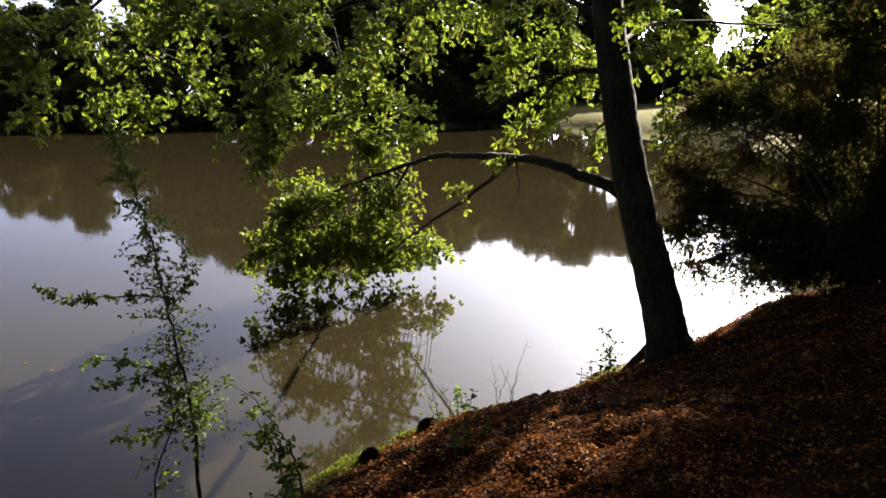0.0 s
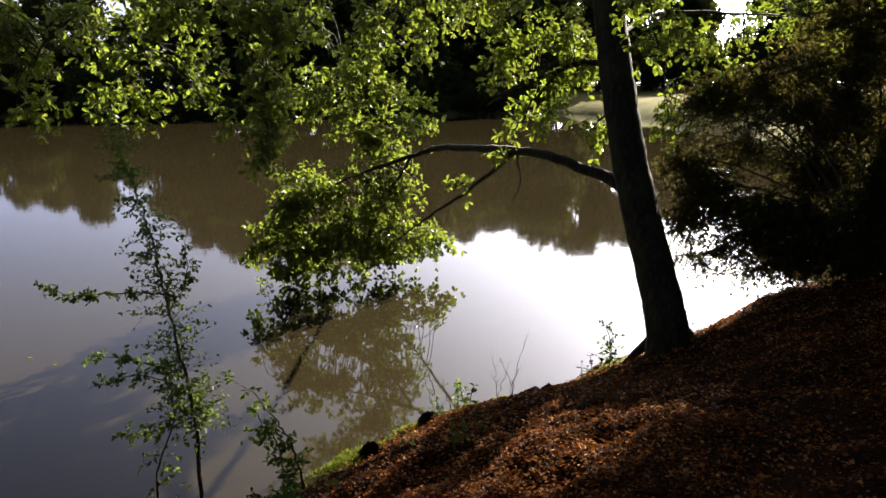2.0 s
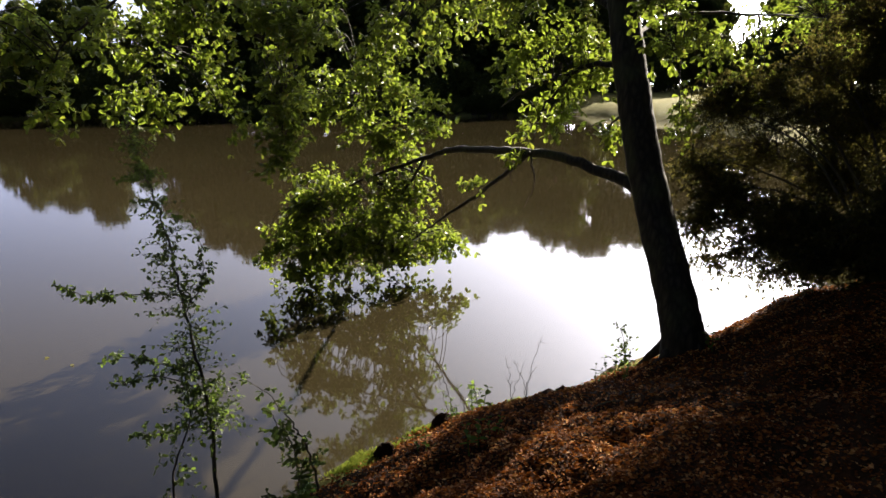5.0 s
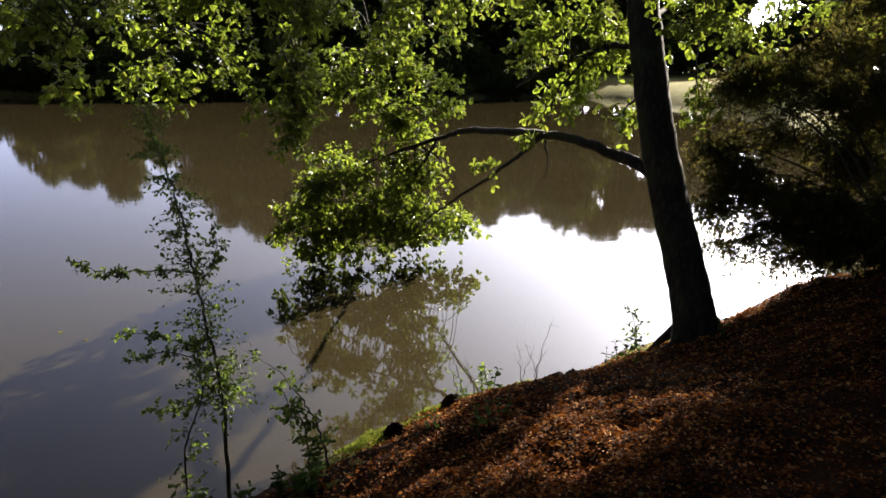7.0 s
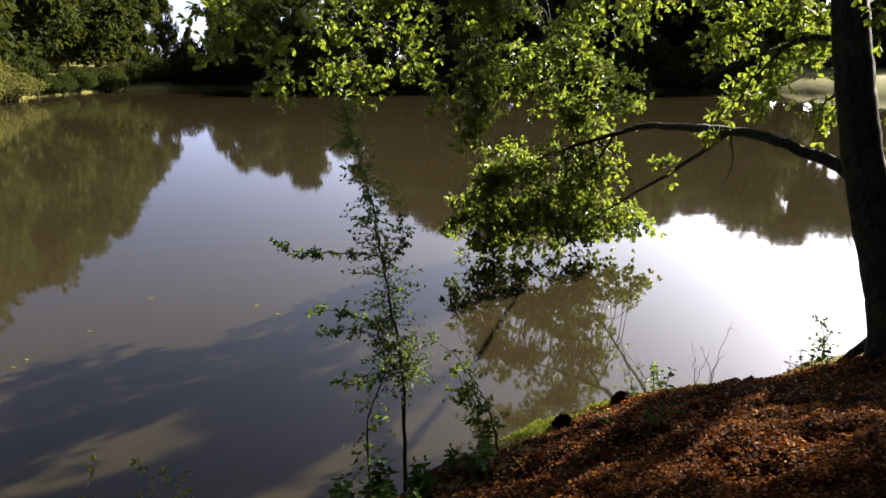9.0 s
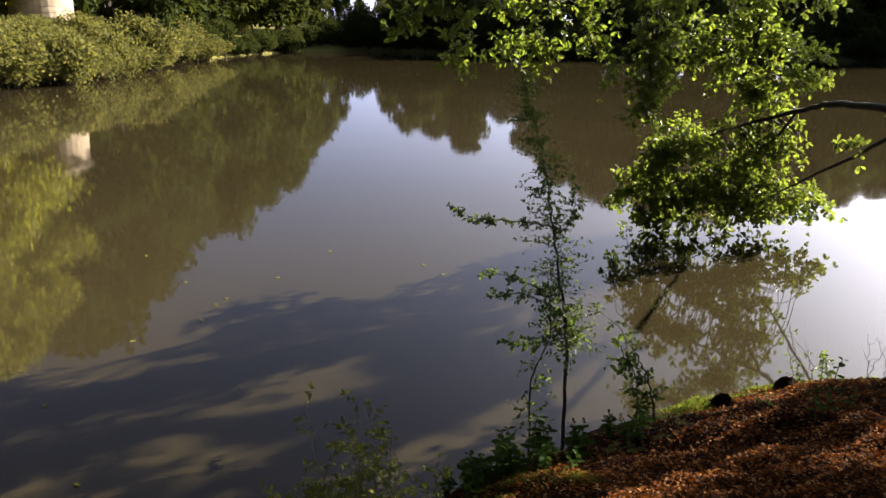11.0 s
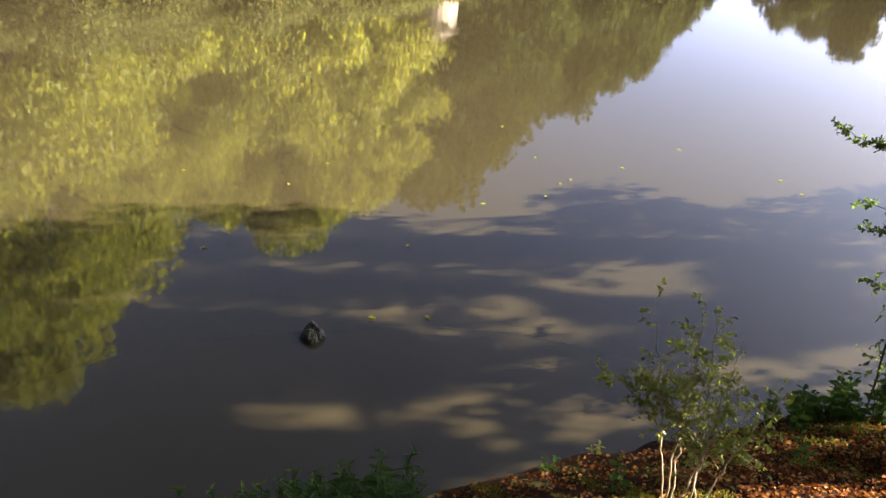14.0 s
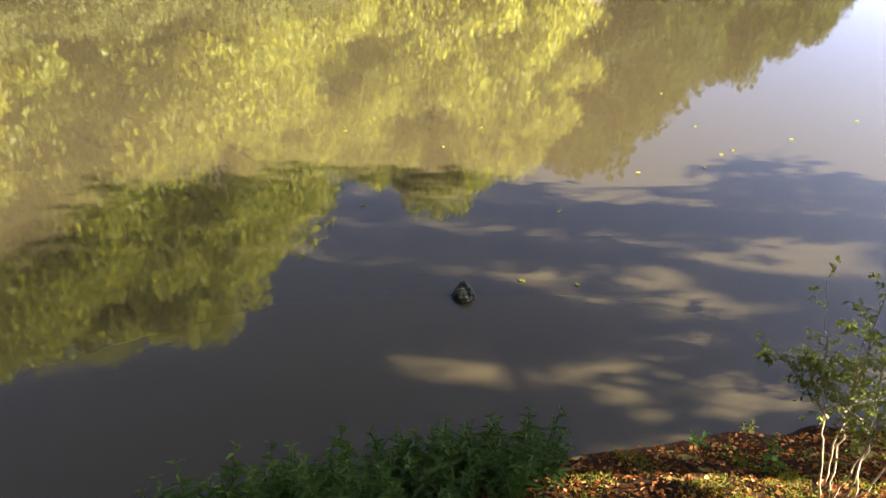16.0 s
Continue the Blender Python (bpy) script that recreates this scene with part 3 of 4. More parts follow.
# sprays on the landward side of the trunk
oak_limb([(1.78, 8.2, 3.39), (2.6, 9.6, 3.75), (3.84, 10.3, 3.8), (5.4, 12.0, 3.9)], [0.03, 0.024, 0.016, 0.006],
         [((2.83, 10.25, 3.66), (0.43, 0.43)), ((3.4, 10.31, 3.31), (0.52, 0.42)), ((5.17, 13.03, 3.88), (0.83, 0.54)), ((2.84, 10.07, 2.79), (0.3, 0.36)), ((6.27, 12.82, 3.89), (0.81, 0.54)), ((3.8, 10.28, 2.73), (0.52, 0.31)), ((2.82, 9.95, 2.3), (0.17, 0.31))], 31, 1.5, 0.22, 0.085)
# a spray that hangs in front of the trunk
oak_limb([(1.74, 8.3, 3.75), (1.8, 7.8, 3.95), (1.88, 7.35, 3.7), (1.95, 7.2, 3.3)], [0.02, 0.015, 0.01, 0.004],
         [((1.7, 7.3, 3.42), (0.32, 0.3)), ((2.1, 7.35, 3.3), (0.34, 0.32)), ((1.9, 7.3, 3.7), (0.5, 0.25))], 35, 1.0, 0.2, 0.08)
# the crown overhead, out of view: boughs added towards the sun to throw long streaks of shade on the bank and the water
REACH = 1 / math.tan(radians(SUN_EL))
SUNWARD = np.array([math.sin(radians(SUN_AZ)), math.cos(radians(SUN_AZ))])
ACROSS = np.array([SUNWARD[1], -SUNWARD[0]])
# gaps left where patches of sun are to fall: across the sun, from and to along it, half width
GAPS = [(-3.55, 0.8, 2.4, 0.42), (-5.85, -1.9, 0.2, 0.13), (-5.7, 0.4, 2.9, 0.14), (-5.2, -2.4, -0.6, 0.1), (-5.05, -0.2, 1.2, 0.14), (-5.3, 1.7, 3, 0.12), (-4.65, 0.4, 1.6, 0.1), (-3.72, -0.5, 0.4, 0.12), (-3.95, 0.8, 4.2, 0.26),
        (-3.23, 1.45, 2.25, 0.12), (-2.78, 1.55, 2.35, 0.14), (-2.93, 3.15, 3.75, 0.17), (-2.5, -0.35, 0.25, 0.19), (-2.65, 0.25, 1.35, 0.17), (-2.33, 1.65, 2.95, 0.15), (-2.2, 1.15, 1.65, 0.21), (-2, 0.95, 1.35, 0.17), (-2.38, 2.85, 3.75, 0.17),
        (-1.66, 2.4, 3.4, 0.18), (-1.1, 2.95, 3.55, 0.19), (-0.66, 2.35, 3.55, 0.14), (-0.95, 2.35, 2.9, 0.14), (-2.05, 3.75, 6.95, 0.2), (-1.15, 4.5, 5.1, 0.23), (-0.1, 3.45, 4.35, 0.14)]


def shade_bough(u, lo, hi, low, half, tall, cover, leaf, seed):
    """Adds an out-of-view oak branch whose shade falls on a strip along the sun's way, in tufts that keep clear of the
    gaps.
    """
    rng = np.random.RandomState(seed)
    tufts, v = [], lo
    while v < hi:
        uu, z = u + rng.uniform(-0.08, 0.08), low + rng.uniform(0, 0.5)
        v += rng.uniform(0.35, 0.55) * (half + tall * REACH)
        clear = 0.7 * half + 0.045 if u > -3.31 else 0.6 * half
        if any(abs(uu - g[0]) < g[3] + clear and g[1] - 0.28 < v < g[2] + 0.28 for g in GAPS) or rng.uniform() < 0.04:
            continue
        at = uu * ACROSS + (v + (z - 0.3) * REACH) * SUNWARD
        tufts.append(((at[0], at[1], z), (half * rng.uniform(0.75, 1.2), tall), cover))
    if tufts:
        a, b = np.array(tufts[0][0]), np.array(tufts[-1][0]) + 0.01
        fork = np.array((1.62, 8.5, low - 0.4))
        oak_limb([fork, 0.55 * fork + 0.45 * a + np.array([0, 0, 0.25]), a, (a + b) / 2, b], [0.016, 0.013, 0.01, 0.008, 0.004], tufts, seed, cover, 0.1, leaf)


for k in range(2, 21):
    u = -6.5 + 0.155 * k
    shade_bough(u, -3.8 + 0.25 * math.sin(3.1 * k), 4.6 - 0.3 * max(0.0, u + 4.6) - 0.5 * (k % 3), 5.0 + 0.4 * (k % 4), 0.15, 0.14, min(3.2, 0.3 + 0.35 * k), 0.1, 60 + k)
for k in range(12):
    u = -3.3 + 0.15 * k
    shade_bough(u, -3.4, 3.9 + 1.2 * max(0, k - 8), 5.2 + 0.35 * (k % 4), 0.13, 0.12, 5.5, 0.1, 100 + k)
for k in range(16):
    u = -1.52 + 0.28 * k
    shade_bough(u, -2.5, 4.3 if k < 6 else 5.2, 5.4 + 0.35 * (k % 4), 0.2 + 0.02 * (k > 3) * (k - 3), 0.16, 6.0, 0.13, 130 + k)
# unseen limbs overhead, added to keep sky light off the bank
for k in range(14):
    end = (r_oak.uniform(-1.0, 5.5), r_oak.uniform(0.5, 6.2), r_oak.uniform(6.8, 8.6))
    mid = (0.5 * end[0] + 0.8, 0.5 * end[1] + 4.25, end[2] + 0.4)
    oak_limb([(1.66, 8.5, end[2] - 1.0), mid, end], [0.06, 0.04, 0.01], [(end, (1.2, 0.5)), (mid, (0.8, 0.4))], 150 + k, 2.0, 0.32, 0.19)


# ---- slender young trees at the water's edge ----
def sapling(base, control, radii, sides, seed, leaf, twigs, twig_len, label, mat=SAPLING_LEAF, shape=OVAL_SHAPE, bark=TWIG_BARK, per=9, name="sapling", low=0.18):
    """A thin stem with side branches. sides: lists of control points of each leafy side branch."""
    base = (base[0], base[1], ground_at(base[0], base[1]) - 0.03)
    ob = thing(name, base, label, "young tree")
    rng = np.random.RandomState(seed)
    line = smooth_line(rel([base] + control, base), 7, 0.006, rng)
    stem_v, stem_q, stem_c = tube(line, radii, 7)
    stem = part("stem", fast_mesh("stem", stem_v, [stem_q, stem_c], bark, smooth=True), ob)
    n = len(line)
    k = np.clip((n * (low + (0.98 - low) * rng.uniform(0, 1, twigs) ** 1.7)).astype(int), 0, n - 1)
    starts = [line[k]]
    ways = [unit(rng.normal(0, 1, (twigs, 3)) * np.array([1, 1, 0.5]) + np.array([0, 0, 0.2]))]
    lens = [twig_len * rng.uniform(0.4, 1.2, twigs) * (1.25 - 0.75 * k / n)]
    for pts in sides:
        bl = smooth_line(rel(pts, base), 6, 0.005, rng)
        v, q, c = tube(bl, [0.006, 0.002], 5)
        part("branch", fast_mesh("branch", v, [q, c], bark, smooth=True), ob)
        m = int(26 * np.linalg.norm(bl[-1] - bl[0]) / 0.5)
        kk = rng.randint(1, len(bl), m)
        starts.append(bl[kk])
        ways.append(unit(unit(bl[-1] - bl[0])[None] * 0.6 + rng.normal(0, 0.6, (m, 3))))
        lens.append(rng.uniform(0.03, 0.09, m))
    P, Wy, N, T = sprays(rng, np.vstack(starts), np.vstack(ways), np.concatenate(lens), per, 0.12, 0.9, 2)
    part("foliage", leaves("foliage", P, Wy, N, leaf * rng.uniform(0.6, 1.3, len(P)), shape, mat), ob, kind="stuff")
    part("twig_spray", twig_mesh("twig_spray", T, 0.0015, bark), ob, kind="stuff")
    return ob


sapling((-1.5, 4.44), [(-1.59, 4.67, 0.7), (-1.74, 4.87, 1.17), (-1.9, 5.07, 1.62), (-2.07, 5.26, 2.05), (-2.24, 5.42, 2.35), (-2.42, 5.6, 2.7)], [0.016, 0.013, 0.011, 0.009, 0.006, 0.004, 0.002],
        [[(-1.9, 5.05, 1.5), (-2.28, 5.14, 1.47), (-2.6, 5.25, 1.42), (-2.88, 5.34, 1.46)], [(-1.72, 4.85, 1.0), (-2.04, 4.9, 1.06), (-2.46, 5.05, 1.05)], [(-1.68, 4.8, 0.9), (-2.0, 4.85, 0.98), (-2.25, 4.82, 0.92)],
         [(-1.6, 4.7, 0.75), (-1.85, 4.66, 0.66), (-2.1, 4.66, 0.63)], [(-1.85, 5.0, 1.35), (-1.72, 5.05, 1.6), (-1.74, 5.12, 1.85)]], 41, 0.03, 360, 0.27,
        "slender leafy sapling with thin dark stem at the waterline")
sapling((-1.72, 4.28), [(-1.75, 4.4, 0.5), (-1.7, 4.6, 0.8), (-1.8, 4.75, 1.25)], [0.009, 0.007, 0.005, 0.002], [], 42, 0.034, 36, 0.2, "thin young stem with small green leaves beside the sapling")
sapling((-0.93, 4.9), [(-1.0, 4.9, 0.42), (-1.12, 4.97, 0.58), (-1.32, 5.09, 0.76), (-1.6, 5.21, 0.86)], [0.01, 0.008, 0.006, 0.003, 0.0015], [], 43, 0.04, 20, 0.12, "thin arching shoot with sparse leaves over the water")
sapling((-1.05, 4.85), [(-1.1, 4.88, 0.45), (-1.2, 4.88, 0.62), (-1.3, 4.9, 0.74)], [0.008, 0.006, 0.004, 0.002], [], 44, 0.042, 26, 0.16, "short leafy shoot at the edge of the bank")
r_ms = np.random.RandomState(47)
for k in range(7):
    bx, by = -1.72 + 0.03 * k + r_ms.uniform(-0.02, 0.02), 2.0 + r_ms.uniform(-0.05, 0.05)
    lx, ly, tall = r_ms.uniform(-0.3, 0.22) + 0.03 * (k - 3), r_ms.uniform(-0.05, 0.22), r_ms.uniform(1.12, 1.48)
    zb = ground_at(bx, by)
    rise = tall - zb
    sapling((bx, by), [(bx + 0.3 * lx, by + 0.3 * ly, zb + 0.33 * rise), (bx + 0.62 * lx, by + 0.62 * ly, zb + 0.66 * rise), (bx + lx, by + ly, tall)], [0.0048, 0.004, 0.003, 0.0012],
            [[(bx + 0.3 * lx, by + 0.3 * ly, 0.74), (bx + 0.6 * lx - 0.1, by + 0.3 * ly - 0.04, 0.88), (bx + 0.9 * lx - 0.24, by + 0.3 * ly - 0.06, 0.92)]] if k % 2 == 0 else [],
            450 + k, 0.026, 30, 0.2, "slender stem of a bushy shrub, pale bark and small yellow-green leaves", mat=SHRUBLET_LEAF, bark=PALE_STEM, name="shrub_stem", per=8, low=0.5)

# ---- dark evergreen shrub behind the oak ----
SH_BASE = (4.5, 7.6, ground_at(4.5, 7.6) - 0.05)
shrub = thing("evergreen_shrub", SH_BASE, "large dark dense shrub drooping over the bank", "shrub")
r_sh = np.random.RandomState(71)
# masses above z 4 or below y 6 are added unseen to cast shade
for k, (c, size, cover) in enumerate([
        ((3.37, 10.1, 2.66), (0.58, 0.47), 3.4), ((2.65, 8.5, 1.4), (0.35, 0.3), 5.4), ((3.07, 10.15, 2.07), (0.41, 0.47), 3), ((3.82, 9.62, 2.12), (0.64, 0.42), 4), ((2.88, 8.36, 1.73), (0.43, 0.34), 7.8), ((3.34, 7.93, 1.6), (0.53, 0.35), 6.1),
        ((3.03, 8.11, 1.2), (0.43, 0.2), 3.7), ((3.56, 7.64, 1.2), (0.4, 0.22), 5.1), ((4.41, 9.02, 1.86), (0.6, 0.53), 8), ((4.63, 8.94, 2.58), (0.52, 0.52), 8), ((4.26, 9.43, 3.16), (0.6, 0.4), 3.2), ((4.04, 7.25, 1.58), (0.43, 0.43), 9),
        ((4.81, 8.85, 3.22), (0.47, 0.51), 6), ((4.43, 7.24, 2.24), (0.53, 0.8), 9), ((5.2, 7, 2.2), (0.8, 1), 5), ((4.5, 6.6, 1.6), (0.5, 0.5), 5), ((5.3, 5.7, 2), (0.8, 0.9), 5), ((5.7, 4.6, 2.2), (0.9, 1), 5),
        ((3.6, 10.27, 2.72), (0.59, 0.47), 3), ((4.01, 9.79, 2.72), (0.59, 0.53), 4.5), ((4.42, 9.44, 2.49), (0.59, 0.59), 6), ((4.66, 9.09, 3.61), (0.71, 0.47), 5), ((4.2, 7.5, 1.1), (0.5, 0.35), 6), ((3.6, 7.9, 1.05), (0.45, 0.2), 5.1),
        ((4.5, 7, 3.1), (0.6, 0.5), 6), ((4.6, 9, 4.6), (0.7, 0.5), 6), ((5.6, 9.2, 5.2), (0.9, 0.8), 6), ((6.4, 8.6, 4.2), (0.9, 0.9), 6), ((5.4, 8, 4.4), (0.8, 0.7), 6), ((6.8, 10, 5.5), (1, 1), 5),
        ((4.3, 8.2, 4.4), (0.6, 0.4), 5), ((4.4, 6.7, 1), (0.5, 0.3), 6), ((3.0, 8.3, 1.55), (0.45, 0.3), 5), ((2.75, 8.5, 1.95), (0.4, 0.35), 5), ((3.3, 8.0, 1.25), (0.5, 0.25), 5), ((3.6, 7.8, 1.55), (0.5, 0.32), 6),
        ((2.85, 8.4, 1.02), (0.36, 0.18), 3), ((3.4, 8.0, 0.98), (0.4, 0.2), 4), ((3.9, 7.7, 1.3), (0.5, 0.4), 7), ((4.3, 7.3, 1.9), (0.5, 0.5), 7)]):
    s = (SH_BASE[0] + r_sh.uniform(-0.2, 0.2), SH_BASE[1] + r_sh.uniform(-0.2, 0.2), SH_BASE[2])
    mid = ((s[0] + c[0]) / 2 + 0.1, (s[1] + c[1]) / 2, max(s[2] + 0.4, 0.7 * c[2] + 0.3))
    leafy_limb(shrub, SH_BASE, np.random.RandomState(80 + k), [s, mid, c], [0.022, 0.014, 0.005], [(c, size, cover)], 0.05, SHRUB_LEAF, LANCE_SHAPE, 0.2, 10)

# ---- far trees ----
def wood_tree(seed, spread, tall, leaf_n, leaf, mat, label="tall broadleaf tree in full leaf on the far bank, leaves coloured dark as if backlit"):
    """A grown broadleaf tree about ten metres tall: trunk, limbs and a ragged crown built of clumps."""
    rng = np.random.RandomState(seed)
    ob = thing("broadleaf_tree", (0, 0, 0), label, "tree", "trees round the pond")
    top = np.array([rng.uniform(-0.4, 0.4), rng.uniform(-0.4, 0.4), tall * 0.9])
    line = smooth_line([(0, 0, -0.4), (0.1, 0, tall * 0.3), top * np.array([0.6, 0.6, 0.65]), top], 5, 0.05, rng)
    v, q, c = tube(line, [0.3, 0.22, 0.14, 0.04], 10, 0.05, rng)
    part("trunk", fast_mesh("trunk", v, [q, c], FAR_BARK, smooth=True), ob)
    P, tubes = [], []
    clumps = 56
    for i in range(clumps):
        f = rng.uniform(0.14, 1.0)
        wide = spread * math.sin(math.pi * min(1.0, 0.16 + 0.78 * f)) ** 0.7
        a = rng.uniform(0, 6.28)
        d = wide * rng.uniform(0.35, 1.0)
        c = np.array([d * math.cos(a), d * math.sin(a), tall * f]) + top * np.array([f, f, 0])
        k = line[np.argmin(np.abs(line[:, 2] - (c[2] - 0.25 * d)))]
        tubes.append(tube(smooth_line([k, (k + c) / 2 + np.array([0, 0, 0.2]), c], 3), [0.07, 0.02], 5))
        r = rng.uniform(0.7, 1.35) * spread / 3.2
        u = unit(rng.normal(0, 1, (leaf_n // clumps, 3))) * rng.uniform(0.3, 1.0, (leaf_n // clumps, 1)) ** 0.5
        P.append(c + u * np.array([r, r, r * 0.7]))
    part("branchwork", join_tubes("branchwork", tubes, FAR_BARK), ob, kind="stuff")
    P = np.vstack(P)
    n = len(P)
    part("crown", leaves("crown", P, unit(rng.normal(0, 1, (n, 3)) + np.array([0, 0, -0.5])), unit(rng.normal(0, 0.7, (n, 3)) + np.array([0, 0, 1])), leaf * rng.uniform(0.6, 1.4, n), CLUMP_SHAPE, mat), ob, kind="stuff")
    return ob


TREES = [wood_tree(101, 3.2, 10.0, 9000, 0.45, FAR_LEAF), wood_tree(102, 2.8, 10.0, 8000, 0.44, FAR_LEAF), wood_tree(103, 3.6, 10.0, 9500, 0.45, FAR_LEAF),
         wood_tree(104, 3.2, 10.0, 26000, 0.19, SUNLIT_LEAF, "yellow-green broadleaf tree on the bank, sunlight put into its leaf colour"), wood_tree(105, 3.5, 10.0, 26000, 0.19, SUNLIT_LEAF, "yellow-green broadleaf tree on the bank, sunlight put into its leaf colour")]


def tree_at(az, dist, tall, k, turn, wide=1.0):
    x, y = -dist * math.sin(radians(az)), dist * math.cos(radians(az))
    z = ground_at(x, y)
    s = tall / 10.0
    m = pose(x, y, z, 0, 0, turn)
    used = tree_at.used
    ob = TREES[k] if k not in used else copy_thing(TREES[k], m)
    used.add(k)
    ob.matrix_basis = m @ Matrix.Diagonal((s * wide, s * wide, s, 1))
    return ob


tree_at.used = set()
# skyline round the pond: bearing to the left, distance, and the angle that the tops reach, as the mirror image shows it
SKYLINE = [(-34, 60, 15), (-29, 70, 14), (-25.5, 100, 13), (-23, 110, 12), (-16.6, 125, 9.5), (-14.8, 125, 9.6), (-12.5, 125, 11.3), (-9.5, 125, 12.1), (-6.5, 122, 11.4), (-3.5, 120, 10.6), (-0.5, 120, 11.2), (3, 118, 12.2), (7, 115, 13), (11, 112, 13.2), (14.5, 110, 12.3),
           (17.6, 110, 11.3), (20.4, 115, 9.3), (22.9, 130, 6.9), (25.3, 120, 9.1), (27.6, 125, 8.2), (29.6, 130, 7.7), (31.2, 140, 6.4), (33.0, 220, 3.6), (34.7, 120, 6.8), (36.6, 100, 8.6), (38.9, 92, 11.6), (41.2, 88, 12.6), (44.2, 74, 14.6),
           (47.2, 66, 15.4), (50.2, 56, 18.2), (54, 54, 21.4), (58, 50, 20.9), (61, 47, 22.4), (65.8, 45, 24.4), (70, 43, 22.2), (74, 40, 21.4), (78.4, 37, 25.0), (83, 34, 28), (88, 33, 31.5), (93, 32, 31), (99, 32, 30)]
r_t = np.random.RandomState(5)
# left of 57 degrees trees take the sunlit leaf colour, the rest the dark
for k, (az, dist, el) in enumerate(SKYLINE):
    xx, yy = -dist * math.sin(radians(az)), dist * math.cos(radians(az))
    tall = dist * math.tan(radians(el)) - 2.9 - ground_at(xx, yy)
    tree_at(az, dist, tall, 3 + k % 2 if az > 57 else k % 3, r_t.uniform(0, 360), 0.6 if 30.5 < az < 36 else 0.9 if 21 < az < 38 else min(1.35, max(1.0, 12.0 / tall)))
for k in range(56):
    az = -36 + k * 2.5 + r_t.uniform(-1, 1)
    if -22 < az < -17.5 or -7 > az > -17.5 or 20.5 < az < 24.5 or 30 < az < 37:
        continue
    dist = np.interp(az, [-36, 0, 15, 30, 40, 45, 52, 60, 100], [75, 92, 84, 84, 94, 80, 62, 52, 42]) + r_t.uniform(-2, 4)
    el = np.interp(az, [s[0] for s in SKYLINE], [s[2] for s in SKYLINE]) - r_t.uniform(0.8, 2.4)
    xx, yy = -dist * math.sin(radians(az)), dist * math.cos(radians(az))
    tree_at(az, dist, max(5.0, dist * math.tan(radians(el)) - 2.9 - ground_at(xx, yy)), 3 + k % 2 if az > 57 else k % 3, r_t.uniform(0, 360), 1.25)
# trees behind the viewpoint, never in view, close the ring round it
for k in range(11):
    az = 112 + k * 19.5 + r_t.uniform(-3, 3)
    tree_at(az, r_t.uniform(20, 30), r_t.uniform(9, 13), k % 3, r_t.uniform(0, 360), 1.1)


# trees added beside and behind the path, out of view, to keep sky light off the bank
for x, y, tall, k in ((7.8, 5.4, 12, 0), (5.6, 1.6, 12, 1), (3.6, -3.2, 12, 2), (-0.6, -5.0, 11, 0), (9.8, 9.5, 11, 1), (10.5, 1.0, 13, 2), (7.5, -3.0, 12, 1)):
    tree_at(math.degrees(math.atan2(-x, y)), math.hypot(x, y), tall, k, 40 * k + 10 * x, 0.95)


# ---- bushes along the banks ----
def bush(seed, mat):
    rng = np.random.RandomState(seed)
    ob = thing("waterside_bush", (0, 0, 0), "rounded leafy bush at the edge of the pond", "bush", "bushes along the bank")
    P, tubes = [], []
    for i in range(16):
        a, d = rng.uniform(0, 6.28), rng.uniform(0.1, 1.0)
        c = np.array([d * math.cos(a), d * math.sin(a), rng.uniform(0.35, 1.25 - 0.5 * d)])
        tubes.append(tube(smooth_line([(0.2 * c[0], 0.2 * c[1], -0.3), c * np.array([0.6, 0.6, 0.5]), c], 3), [0.03, 0.008], 5))
        r = rng.uniform(0.28, 0.5)
        u = unit(rng.normal(0, 1, (300, 3))) * rng.uniform(0.3, 1.0, (300, 1)) ** 0.5
        P.append(c + u * r)
    part("stem_framework", join_tubes("stem_framework", tubes, FAR_BARK), ob, kind="stuff")
    P = np.vstack(P)
    n = len(P)
    part("foliage", leaves("foliage", P, unit(rng.normal(0, 1, (n, 3)) + np.array([0, 0, 0.3])), unit(rng.normal(0, 0.8, (n, 3)) + np.array([0, 0, 1])), 0.095 * rng.uniform(0.6, 1.4, n), CLUMP_SHAPE, mat), ob, kind="stuff")
    return ob


# sun and backlight set by leaf colour: two bright bushes, one dark
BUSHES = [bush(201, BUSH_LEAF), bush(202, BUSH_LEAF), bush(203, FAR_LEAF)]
bush_used = set()


def bush_at(x, y, size, k, turn, tall=1.0):
    m = pose(x, y, ground_at(x, y), 0, 0, turn)
    ob = BUSHES[k] if k not in bush_used else copy_thing(BUSHES[k], m)
    bush_used.add(k)
    ob.matrix_basis = m @ Matrix.Diagonal((size, size, size * tall, 1))


r_b = np.random.RandomState(9)
far_line = smooth_line([(x, y, 0) for x, y in SHORE_FAR], 6)
